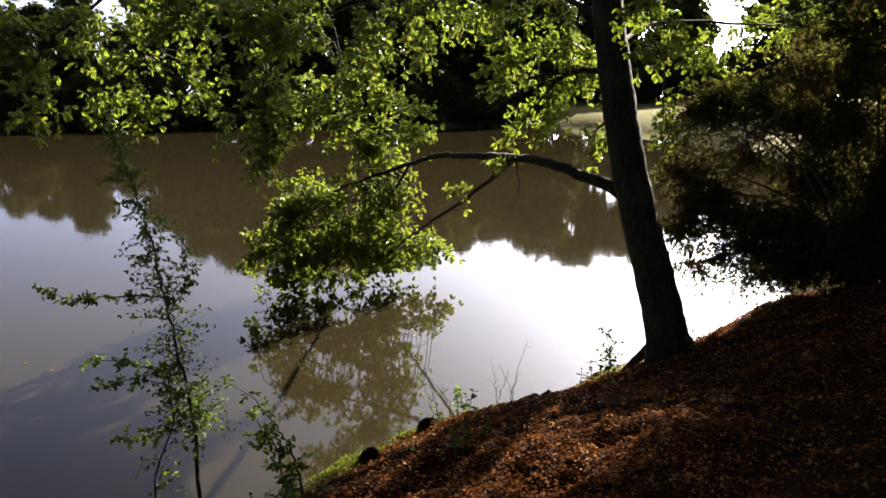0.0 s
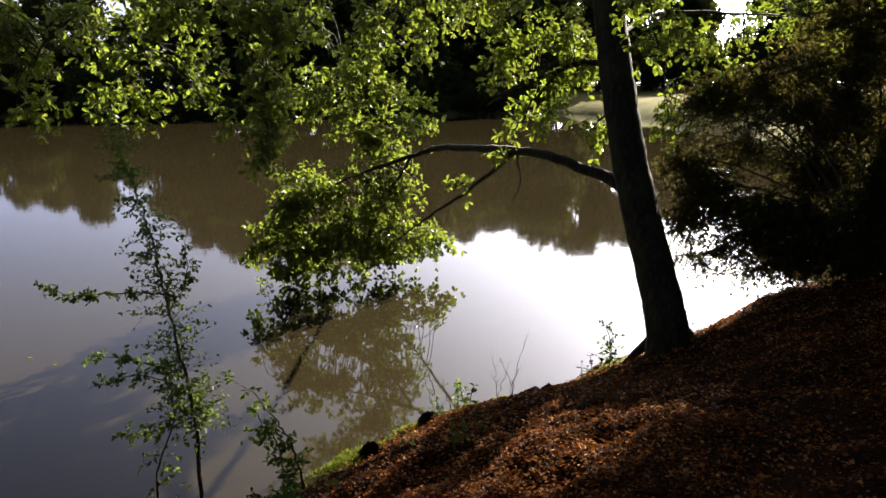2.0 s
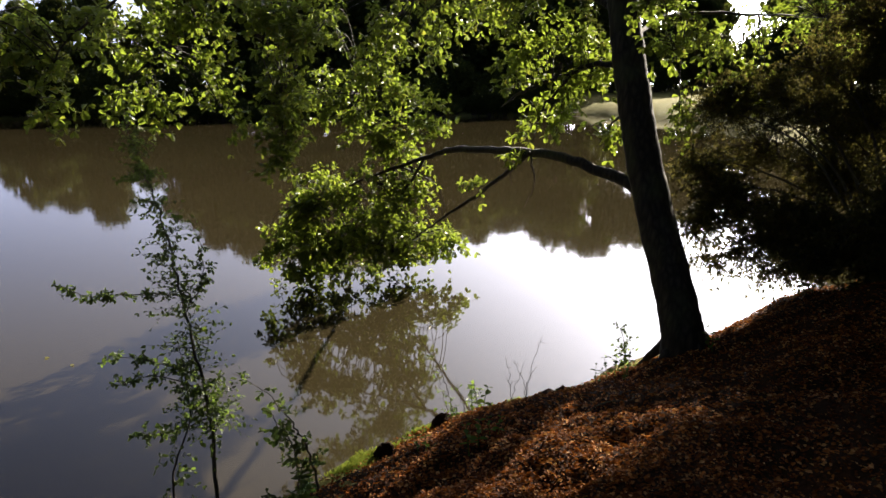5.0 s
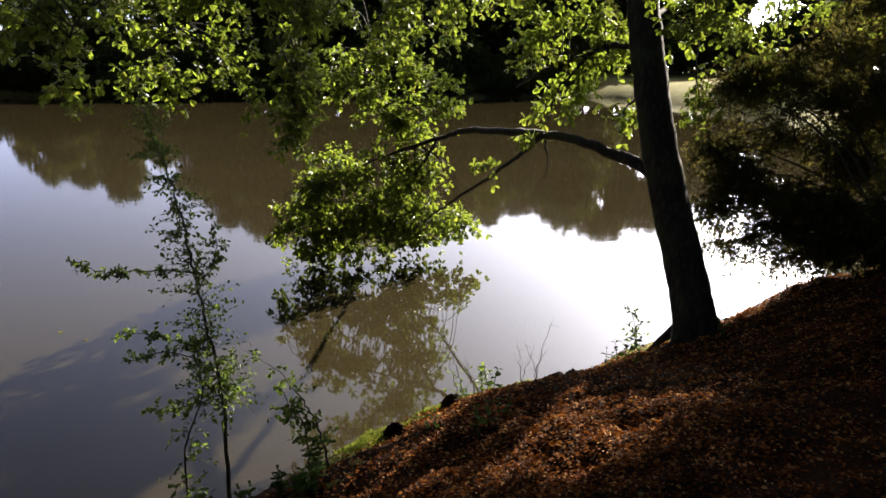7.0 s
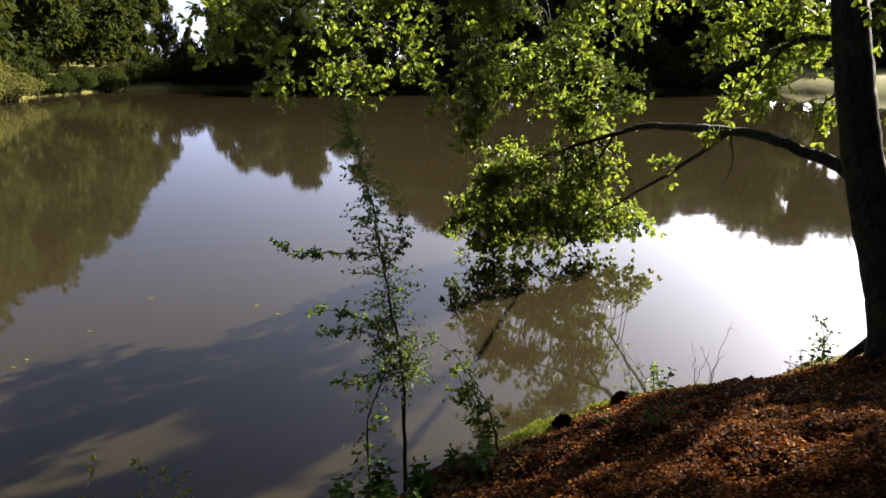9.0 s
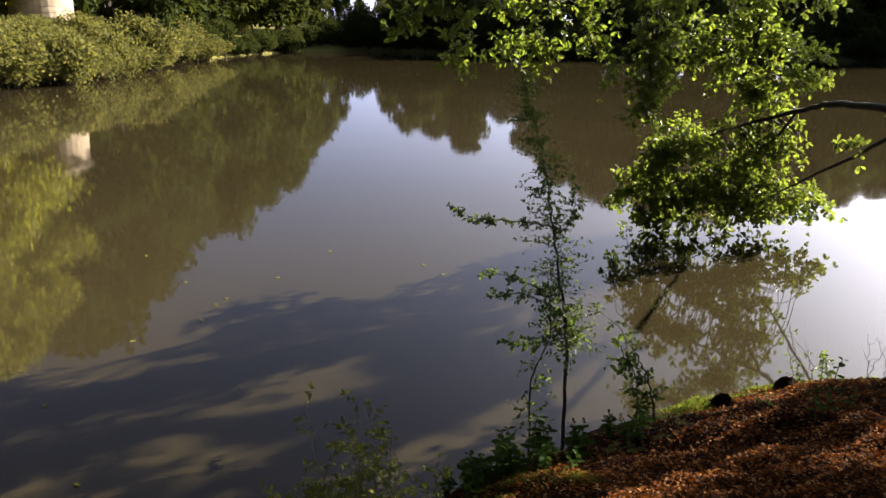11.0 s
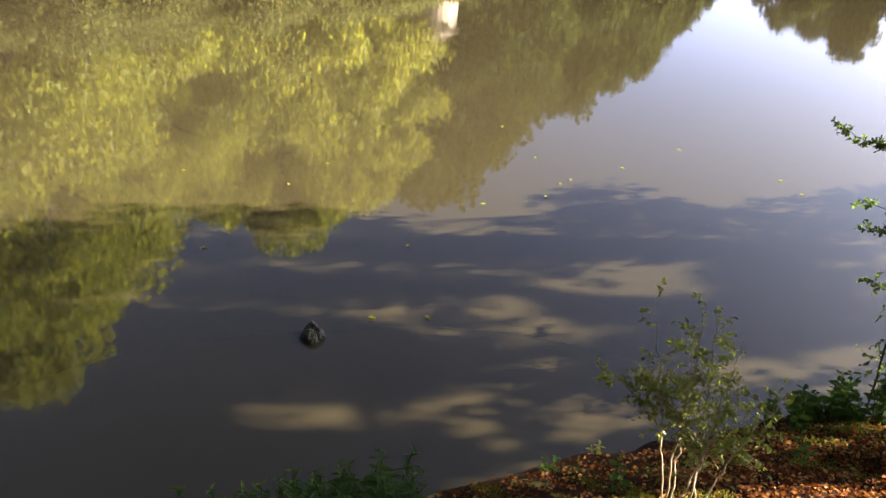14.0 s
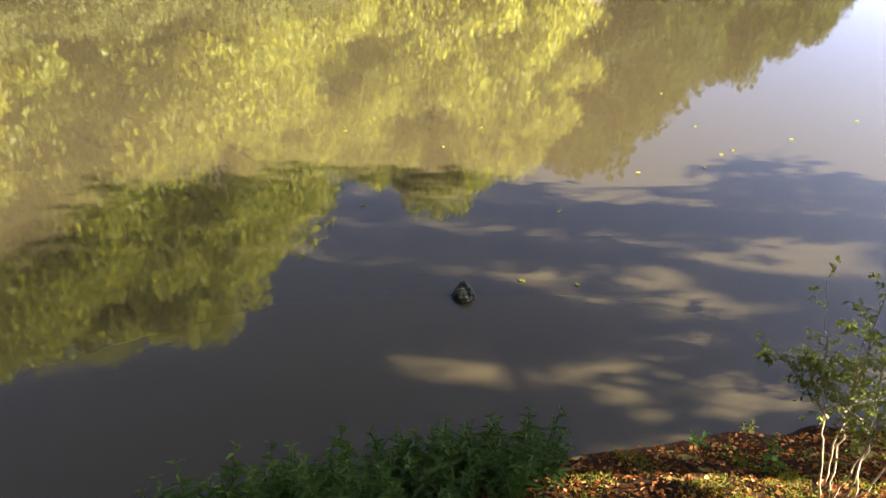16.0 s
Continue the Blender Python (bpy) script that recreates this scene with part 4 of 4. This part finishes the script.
for k in range(0, len(far_line), 1):
    p = far_line[k]
    out = unit(np.array([p[0] - (-2), p[1] - 38]))
    az = math.degrees(math.atan2(-p[0], p[1]))
    if az < -6 and p[1] > 30:
        continue
    d = r_b.uniform(-0.1, 0.7)
    if az > 44:
        for shift in (0.8, 2.4) if 51 < az < 57 else (0.8, 2.4, 4.0):
            q = far_line[k] + 0.5 * (far_line[min(k + 1, len(far_line) - 1)] - far_line[k])
            bush_at(q[0] + out[0] * shift, q[1] + out[1] * shift, r_b.uniform(1.2, 2.0), k % 2, r_b.uniform(0, 360), r_b.uniform(0.7, 1.0))
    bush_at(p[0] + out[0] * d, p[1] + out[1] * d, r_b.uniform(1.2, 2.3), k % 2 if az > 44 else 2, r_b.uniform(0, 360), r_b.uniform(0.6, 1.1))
    if k % 2 and az < 33:
        bush_at(p[0] + out[0] * (d + 3.5), p[1] + out[1] * (d + 3.5), r_b.uniform(2.2, 3.4), 2, r_b.uniform(0, 360))

for k in range(24):
    az = -25 + k * 1.05
    d = 112 + 6 * math.sin(k * 2.1)
    bush_at(-d * math.sin(radians(az)), d * math.cos(radians(az)), r_b.uniform(2.8, 3.8), 2, r_b.uniform(0, 360), 1.5)
for az, d, size in ((42.4, 86, 2.0), (43.4, 85, 2.3), (44.4, 84, 2.2), (45.6, 80, 2.6)):
    bush_at(-d * math.sin(radians(az)), d * math.cos(radians(az)), size, 0, 60 * az, 0.9)


# ---- low plants on the bank ----
def weed(name, seed, tall, leaf, pairs, mat, shape, label, category, stems=1):
    """A leafy herb: upright stems with leaves in pairs, larger towards the middle."""
    rng = np.random.RandomState(seed)
    ob = thing(name, (0, 0, 0), label, category, "low plants on the bank")
    P, Wy, N, S = [], [], [], []
    for k in range(stems):
        a = rng.uniform(0, 6.28)
        lean = np.array([math.cos(a), math.sin(a), 0]) * rng.uniform(0.05, 0.3) * tall
        root = np.array([math.cos(a), math.sin(a), 0]) * 0.03 * (stems > 1)
        h = tall * rng.uniform(0.65, 1.05)
        line = smooth_line([root - np.array([0, 0, 0.04]), root + lean * 0.4 + np.array([0, 0, h * 0.55]), root + lean + np.array([0, 0, h])], 4)
        v, q, c = tube(line, [0.0035, 0.0015], 5)
        part("stem", fast_mesh("stem", v, [q, c], mat, smooth=True), ob)
        for i in range(pairs):
            f = 0.12 + 0.88 * i / (pairs - 1)
            at = line[min(len(line) - 1, int(f * (len(line) - 1)))]
            turn = i * 1.57 + rng.uniform(-0.3, 0.3)
            for side in (0, math.pi):
                w = np.array([math.cos(turn + side), math.sin(turn + side), 0.35 - 0.5 * (1 - f)])
                P.append(at), Wy.append(w), N.append(np.array([0, 0, 1]) + rng.normal(0, 0.25, 3))
                S.append(leaf * (0.45 + 0.9 * math.sin(math.pi * (0.15 + 0.75 * f))) * rng.uniform(0.75, 1.2))
    part("foliage", leaves("foliage", np.array(P), np.array(Wy), np.array(N), np.array(S), shape, mat), ob, kind="stuff")
    return ob


def scatter(kinds, spots, rng, low=0.8, high=1.2):
    used = set()
    for k, (x, y) in enumerate(spots):
        i = k % len(kinds)
        m = pose(x, y, ground_at(x, y), rng.uniform(-8, 8), rng.uniform(-8, 8), rng.uniform(0, 360))
        ob = kinds[i] if i not in used else copy_thing(kinds[i], m)
        used.add(i)
        sc = rng.uniform(low, high)
        ob.matrix_basis = m @ Matrix.Diagonal((sc, sc, sc, 1))


def along_shore(rng, n, lo, hi, inland):
    """Spots between two ends of the near shore, a little inland."""
    line = smooth_line([(x, y, 0) for x, y in SHORE_NEAR], 8)[:, :2]
    line = line[(line[:, 1] > lo) & (line[:, 1] < hi)]
    k = rng.randint(0, len(line) - 1, n)
    tang = unit(line[k + 1] - line[k])
    side = np.column_stack([tang[:, 1], -tang[:, 0]])
    return line[k] + tang * rng.uniform(0, 0.2, (n, 1)) + side * rng.uniform(inland[0], inland[1], (n, 1))


r_w = np.random.RandomState(17)
nettles = [weed("nettle", 301 + k, 0.36, 0.055, 11, NETTLE_LEAF, LANCE_SHAPE, "upright nettle with toothed bright green leaves at the waterline", "nettle", 3) for k in range(3)]
scatter(nettles, along_shore(r_w, 84, -1.5, 1.05, (-0.05, 0.4)), r_w, 0.7, 1.25)
herbs = [weed("broadleaf_herb", 311 + k, 0.22, 0.05, 6, HERB_LEAF, OVAL_SHAPE, "low broad-leaved herb in the shade of the bank", "herb", 4) for k in range(3)]
scatter(herbs, along_shore(r_w, 22, 3.2, 5.0, (0.0, 0.35)), r_w, 0.6, 1.3)
scatter([weed("broadleaf_herb", 321, 0.15, 0.042, 4, HERB_LEAF, OVAL_SHAPE, "small leafy seedling among dead leaves", "seedling", 2)],
        [(0.15, 4.7), (0.3, 5.0), (-0.2, 4.9), (1.45, 6.75), (1.6, 6.85), (1.3, 6.6), (1.52, 6.5), (0.2, 5.9), (0.0, 5.85), (-2.4, 1.9), (-2.0, 2.0), (-1.5, 2.9), (-2.2, 3.0), (-1.2, 3.7), (2.3, 6.6), (-1.75, 3.35)], r_w, 0.7, 1.5)
scatter([weed("yellow_seedling", 331, 0.09, 0.032, 4, YELLOW_LEAF, OVAL_SHAPE, "small seedling with yellow-green leaves", "seedling", 3)], [(-1.8, 2.42), (-2.4, 2.3)], r_w, 0.8, 1.3)


def dry_stem(base, tips, label):
    """A bare forked weed stalk."""
    z = ground_at(*base)
    ob = thing("dry_stalk", (base[0], base[1], z), label, "dead plant", "dry stalks on the bank")
    rng = np.random.RandomState(int(abs(base[0] * 100)) + 3)
    for tip in tips:
        goal = np.array(tip)
        line = smooth_line([(0, 0, -0.03), goal * np.array([0.25, 0.25, 0.5]), goal], 6, 0.008, rng)
        v, q, c = tube(line, [0.0035, 0.0012], 5)
        part("stalk", fast_mesh("stalk", v, [q, c], TWIG_BARK, smooth=True), ob)
        for j in range(3):
            k = rng.randint(5, len(line) - 1)
            e = line[k] + rng.normal(0, 0.05, 3) + np.array([0, 0, 0.06])
            v, q, c = tube(smooth_line([line[k], (line[k] + e) / 2 + rng.normal(0, 0.008, 3), e], 3), [0.0018, 0.0008], 4)
            part("side_twig", fast_mesh("side_twig", v, [q, c], TWIG_BARK, smooth=True), ob)


dry_stem((0.62, 6.2), [(0.16, 0.3, 0.5), (-0.1, 0.1, 0.34), (0.05, 0.0, 0.28)], "bare forked weed stalk beside the water")
dry_stem((0.5, 6.25), [(-0.05, 0.2, 0.35), (0.1, 0.1, 0.25)], "bare forked weed stalk beside the water")
dry_stem((0.1, 6.0), [(-0.25, 0.15, 0.4), (-0.1, 0.1, 0.32)], "bare forked weed stalk beside the water")
dry_stem((-0.05, 5.9), [(-0.1, 0.1, 0.38)], "bare forked weed stalk beside the water")


def lump(name, at, size, z, mat, label, category, seed, group=""):
    """A rough rounded lump, wider below, with a broken surface."""
    rng = np.random.RandomState(seed)
    bm = bmesh.new()
    bmesh.ops.create_icosphere(bm, subdivisions=4, radius=1.0)
    shift = Vector(rng.uniform(-9, 9, 3))
    for v in bm.verts:
        d = v.co.normalized()
        r = 1 + 0.3 * noise.noise(d * 1.4 + shift) + 0.14 * noise.noise(d * 4.0 + shift) + 0.06 * noise.noise(d * 11.0 + shift)
        taper = 1.0 - 0.3 * max(0.0, d.z)
        v.co = Vector((d.x * r * size[0] * taper, d.y * r * size[1] * taper, d.z * r * size[2]))
    me = bpy.data.meshes.new(name)
    bm.to_mesh(me)
    bm.free()
    me.materials.append(mat)
    ob = tagged(new(name, me), label, category, group)
    ob.location = (at[0], at[1], z)
    ob.rotation_euler = (0, 0, rng.uniform(0, 6.28))
    return ob


# earth lumps set where dark shapes taken for resting ducks lie
for k, (x, y, w, h) in enumerate([(0.84, 6.42, 0.12, 0.06), (-0.51, 5.36, 0.085, 0.085), (-0.09, 5.91, 0.095, 0.075), (0.98, 6.5, 0.07, 0.06)]):
    lump("duck_stand_in", (x, y), (w, 0.8 * w, h), ground_at(x, y) + 0.2 * h, SOIL, "dark earth-coloured lump standing in for a resting duck on the edge of the bank", "clod", 500 + k, "clods on the bank")
# bark-coloured lump put where a shape taken for a floating duck sits
lump("stump", (-4.49, 1.56), (0.1, 0.085, 0.11), 0.0, OAK_BARK, "dark wet lump standing in for a duck on the still water", "stump", 520)
sapling((0.02, 6.02), [(-0.03, 6.1, 0.3), (-0.1, 6.2, 0.48), (-0.16, 6.25, 0.62)], [0.005, 0.004, 0.003, 0.0015], [], 48, 0.036, 12, 0.12, "thin weed with a few dark leaves beside the water", name="leafy_weed", per=5)
sapling((0.2, 6.2), [(0.2, 6.25, 0.25), (0.16, 6.3, 0.38)], [0.005, 0.004, 0.002], [], 49, 0.04, 14, 0.12, "thin weed with a few dark leaves beside the water", name="leafy_weed", per=5)
sapling((1.66, 7.12), [(1.66, 7.2, 0.4), (1.62, 7.25, 0.58)], [0.005, 0.004, 0.002], [], 50, 0.034, 26, 0.16, "low leafy weed at the foot of the oak", name="leafy_weed", per=6)


def stick(points, radius, label):
    base = (points[0][0], points[0][1], ground_at(*points[0]) + 0.01)
    line = smooth_line([(x - base[0], y - base[1], ground_at(x, y) + lift - base[2]) for (x, y), lift in zip(points, (0.008, 0.015, 0.008))], 6)
    v, q, c = tube(line, [radius, radius * 0.5], 6)
    ob = tagged(new("fallen_stick", fast_mesh("fallen_stick", v, [q, c], TWIG_BARK, smooth=True)), label, "stick", "fallen sticks")
    ob.location = base


stick([(-0.62, 5.42), (-0.45, 5.6), (-0.2, 5.55)], 0.006, "thin curved dead stick on the grassy edge")
stick([(0.9, 5.0), (1.1, 5.1), (1.35, 5.05)], 0.005, "thin dead stick among brown leaves")
stick([(-1.75, 3.35), (-1.6, 3.45), (-1.5, 3.6)], 0.006, "thin dead stick among brown leaves")
stick([(-1.2, 3.0), (-1.0, 3.2), (-0.8, 3.3)], 0.005, "thin dead stick among brown leaves")

# ---- dead leaves, grass at the rim, floating leaves ----
r_l = np.random.RandomState(23)
spots = np.column_stack([r_l.uniform(-3.5, 4.2, 330000), r_l.uniform(-1.2, 8.4, 330000)])
sd = shore_distance(spots)
patchy = 0.55 + 0.45 * lumps(spots[:, 0], spots[:, 1], 2.2, 31)
rim_in = np.where(spots[:, 1] > 4.6, 0.1, -0.12)
spots = spots[(sd > rim_in) & (height(spots) > 0.045) & (r_l.uniform(0, 1, len(sd)) < np.clip((sd - rim_in + 0.03) / 0.25, 0.15, 1) * np.clip(patchy, 0.3, 1))][:140000]
n = len(spots)
a = r_l.uniform(0, 6.28, n)
litter_me = leaves("dead_leaves", np.column_stack([spots, height(spots) + r_l.uniform(0.003, 0.02, n)]), np.column_stack([np.cos(a), np.sin(a), r_l.normal(0, 0.25, n)]),
                   np.column_stack([r_l.normal(0, 0.5, (n, 2)), np.ones(n)]), 0.026 * r_l.uniform(0.45, 1.5, n), DEAD_SHAPE, LITTER)
tagged(new("dead_leaves", litter_me), "scattered curled brown and orange dead leaves on the bank", "leaf litter", kind="stuff")

g = np.vstack([along_shore(r_l, 15000, 5.0, 7.2, (-0.03, 0.3)), along_shore(r_l, 1100, -1.0, 5.0, (0.05, 0.3))])
g = g[lumps(g[:, 0], g[:, 1], 5.0, 37) + 0.5 * (g[:, 1] > 5.2) * (g[:, 1] < 6.0) > r_l.uniform(-0.3, 0.5, len(g))]
n = len(g)
grass_me = leaves("rim_grass", np.column_stack([g, height(g) - 0.005]), np.column_stack([r_l.normal(0, 0.5, (n, 2)), np.full(n, 1.0)]), np.column_stack([r_l.normal(0, 1, (n, 2)), np.full(n, 0.2)]),
                  0.034 * r_l.uniform(0.4, 1.4, n), NEEDLE_SHAPE, GRASS_BLADE)
tagged(new("rim_grass", grass_me), "short bright green grass along the waterline", "grass", kind="stuff")

# moss cushions and tufts in the litter near the small shrub
mx = []
for k in range(46):
    cx, cy = along_shore(r_l, 1, 0.4, 3.9, (0.12, 0.9))[0]
    rad = r_l.uniform(0.04, 0.15)
    q = np.column_stack([r_l.normal(0, 1, 260), r_l.normal(0, 1, 260)]) * rad * np.array([1.0, 0.6])
    bulge = 0.035 * np.exp(-(q ** 2).sum(1) / (1.4 * rad * rad))
    p2 = q + np.array([cx, cy])
    mx.append(np.column_stack([p2, height(p2) + bulge * r_l.uniform(0.3, 1.0, 260)]))
mx = np.vstack(mx)
n = len(mx)
moss_me = leaves("moss", mx, np.column_stack([r_l.normal(0, 0.8, (n, 2)), np.full(n, 0.9)]), np.column_stack([r_l.normal(0, 1, (n, 2)), np.full(n, 0.4)]), 0.014 * r_l.uniform(0.6, 1.6, n), NEEDLE_SHAPE, MOSS)
tagged(new("moss", moss_me), "small yellow-green moss cushions among dead leaves", "moss", kind="stuff")

fl = [(-5.38, 3.01)] + [(r_l.uniform(-9, -4), r_l.uniform(0.5, 8)) for _ in range(16)]
for x, y in fl:
    q = r_l.uniform(0, 6.28)
    me = leaves("floating_leaf", np.zeros((1, 3)), np.array([[math.cos(q), math.sin(q), 0.12]]), np.array([[0.1, 0.1, 1.0]]), np.array([0.06]), OVAL_SHAPE, YELLOW_LEAF)
    ob = tagged(new("floating_leaf", me), "pale fallen leaf floating on the water", "leaf", "floating leaves")
    ob.location = (x, y, 0.004)


# ---- landing stage and round stone building on the far banks ----
def box(bm, lo, hi, bevel=0.0):
    r = bmesh.ops.create_cube(bm, size=1.0)
    for v in r["verts"]:
        v.co = Vector([lo[i] + (v.co[i] + 0.5) * (hi[i] - lo[i]) for i in range(3)])


def boxes(name, spans, mat):
    bm = bmesh.new()
    for lo, hi in spans:
        box(bm, lo, hi)
    bmesh.ops.bevel(bm, geom=bm.edges[:], offset=0.012, segments=1, affect="EDGES")
    me = bpy.data.meshes.new(name)
    bm.to_mesh(me)
    bm.free()
    me.materials.append(mat)
    return me


jetty = thing("landing_stage", (11.0, 84.5, 0.0), "low pale wooden landing stage on the far shore", "jetty")
jetty.rotation_euler = (0, 0, radians(12))
plank = boxes("deck_plank", [((-2.6, -0.09, 0.2), (2.6, 0.09, 0.27))], WOOD)
for k in range(8):
    part("deck_plank", plank, jetty).location = (0, -0.7 + 0.2 * k, 0)
post = boxes("post", [((-0.08, -0.08, -0.8), (0.08, 0.08, 0.2))], WOOD)
for x in (-2.4, -0.8, 0.8, 2.4):
    for y in (-0.6, 0.6):
        part("post", post, jetty).location = (x, y, 0)
part("edge_beam", boxes("edge_beam", [((-2.65, -0.86, 0.04), (2.65, -0.8, 0.27))], WOOD), jetty)

TX, TY = -40.6, 29.4
tower = thing("round_stone_building", (TX, TY, 2.3), "squat round pale stone building above the bushes", "building")
for k in range(9):
    ang = np.arange(30) / 30 * 2 * math.pi
    r0, r1, z0, z1 = 1.72 - 0.014 * k, 1.7 - 0.014 * k, 0.33 * k, 0.33 * k + 0.31
    rings = [np.column_stack([r * np.cos(ang), r * np.sin(ang), np.full(30, z)]) for r, z in ((r0 - 0.03, z0 - 0.02), (r0, z0), (r1, z1), (r1 - 0.03, z1 + 0.01))]
    i = (np.arange(3)[:, None] * 30 + np.arange(30)[None]).ravel()
    j = (np.arange(3)[:, None] * 30 + (np.arange(30)[None] + 1) % 30).ravel()
    part("stone_course", fast_mesh("stone_course", np.vstack(rings), np.stack([i, j, j + 30, i + 30], 1), STONE), tower)
cap_v, cap_q, cap_c = tube([(0, 0, 2.96), (0, 0, 3.1), (0, 0, 3.5), (0, 0, 4.1)], [1.75, 1.8, 1.1, 0.1], 30)
part("roof", fast_mesh("roof", cap_v, [cap_q, cap_c], STONE), tower)
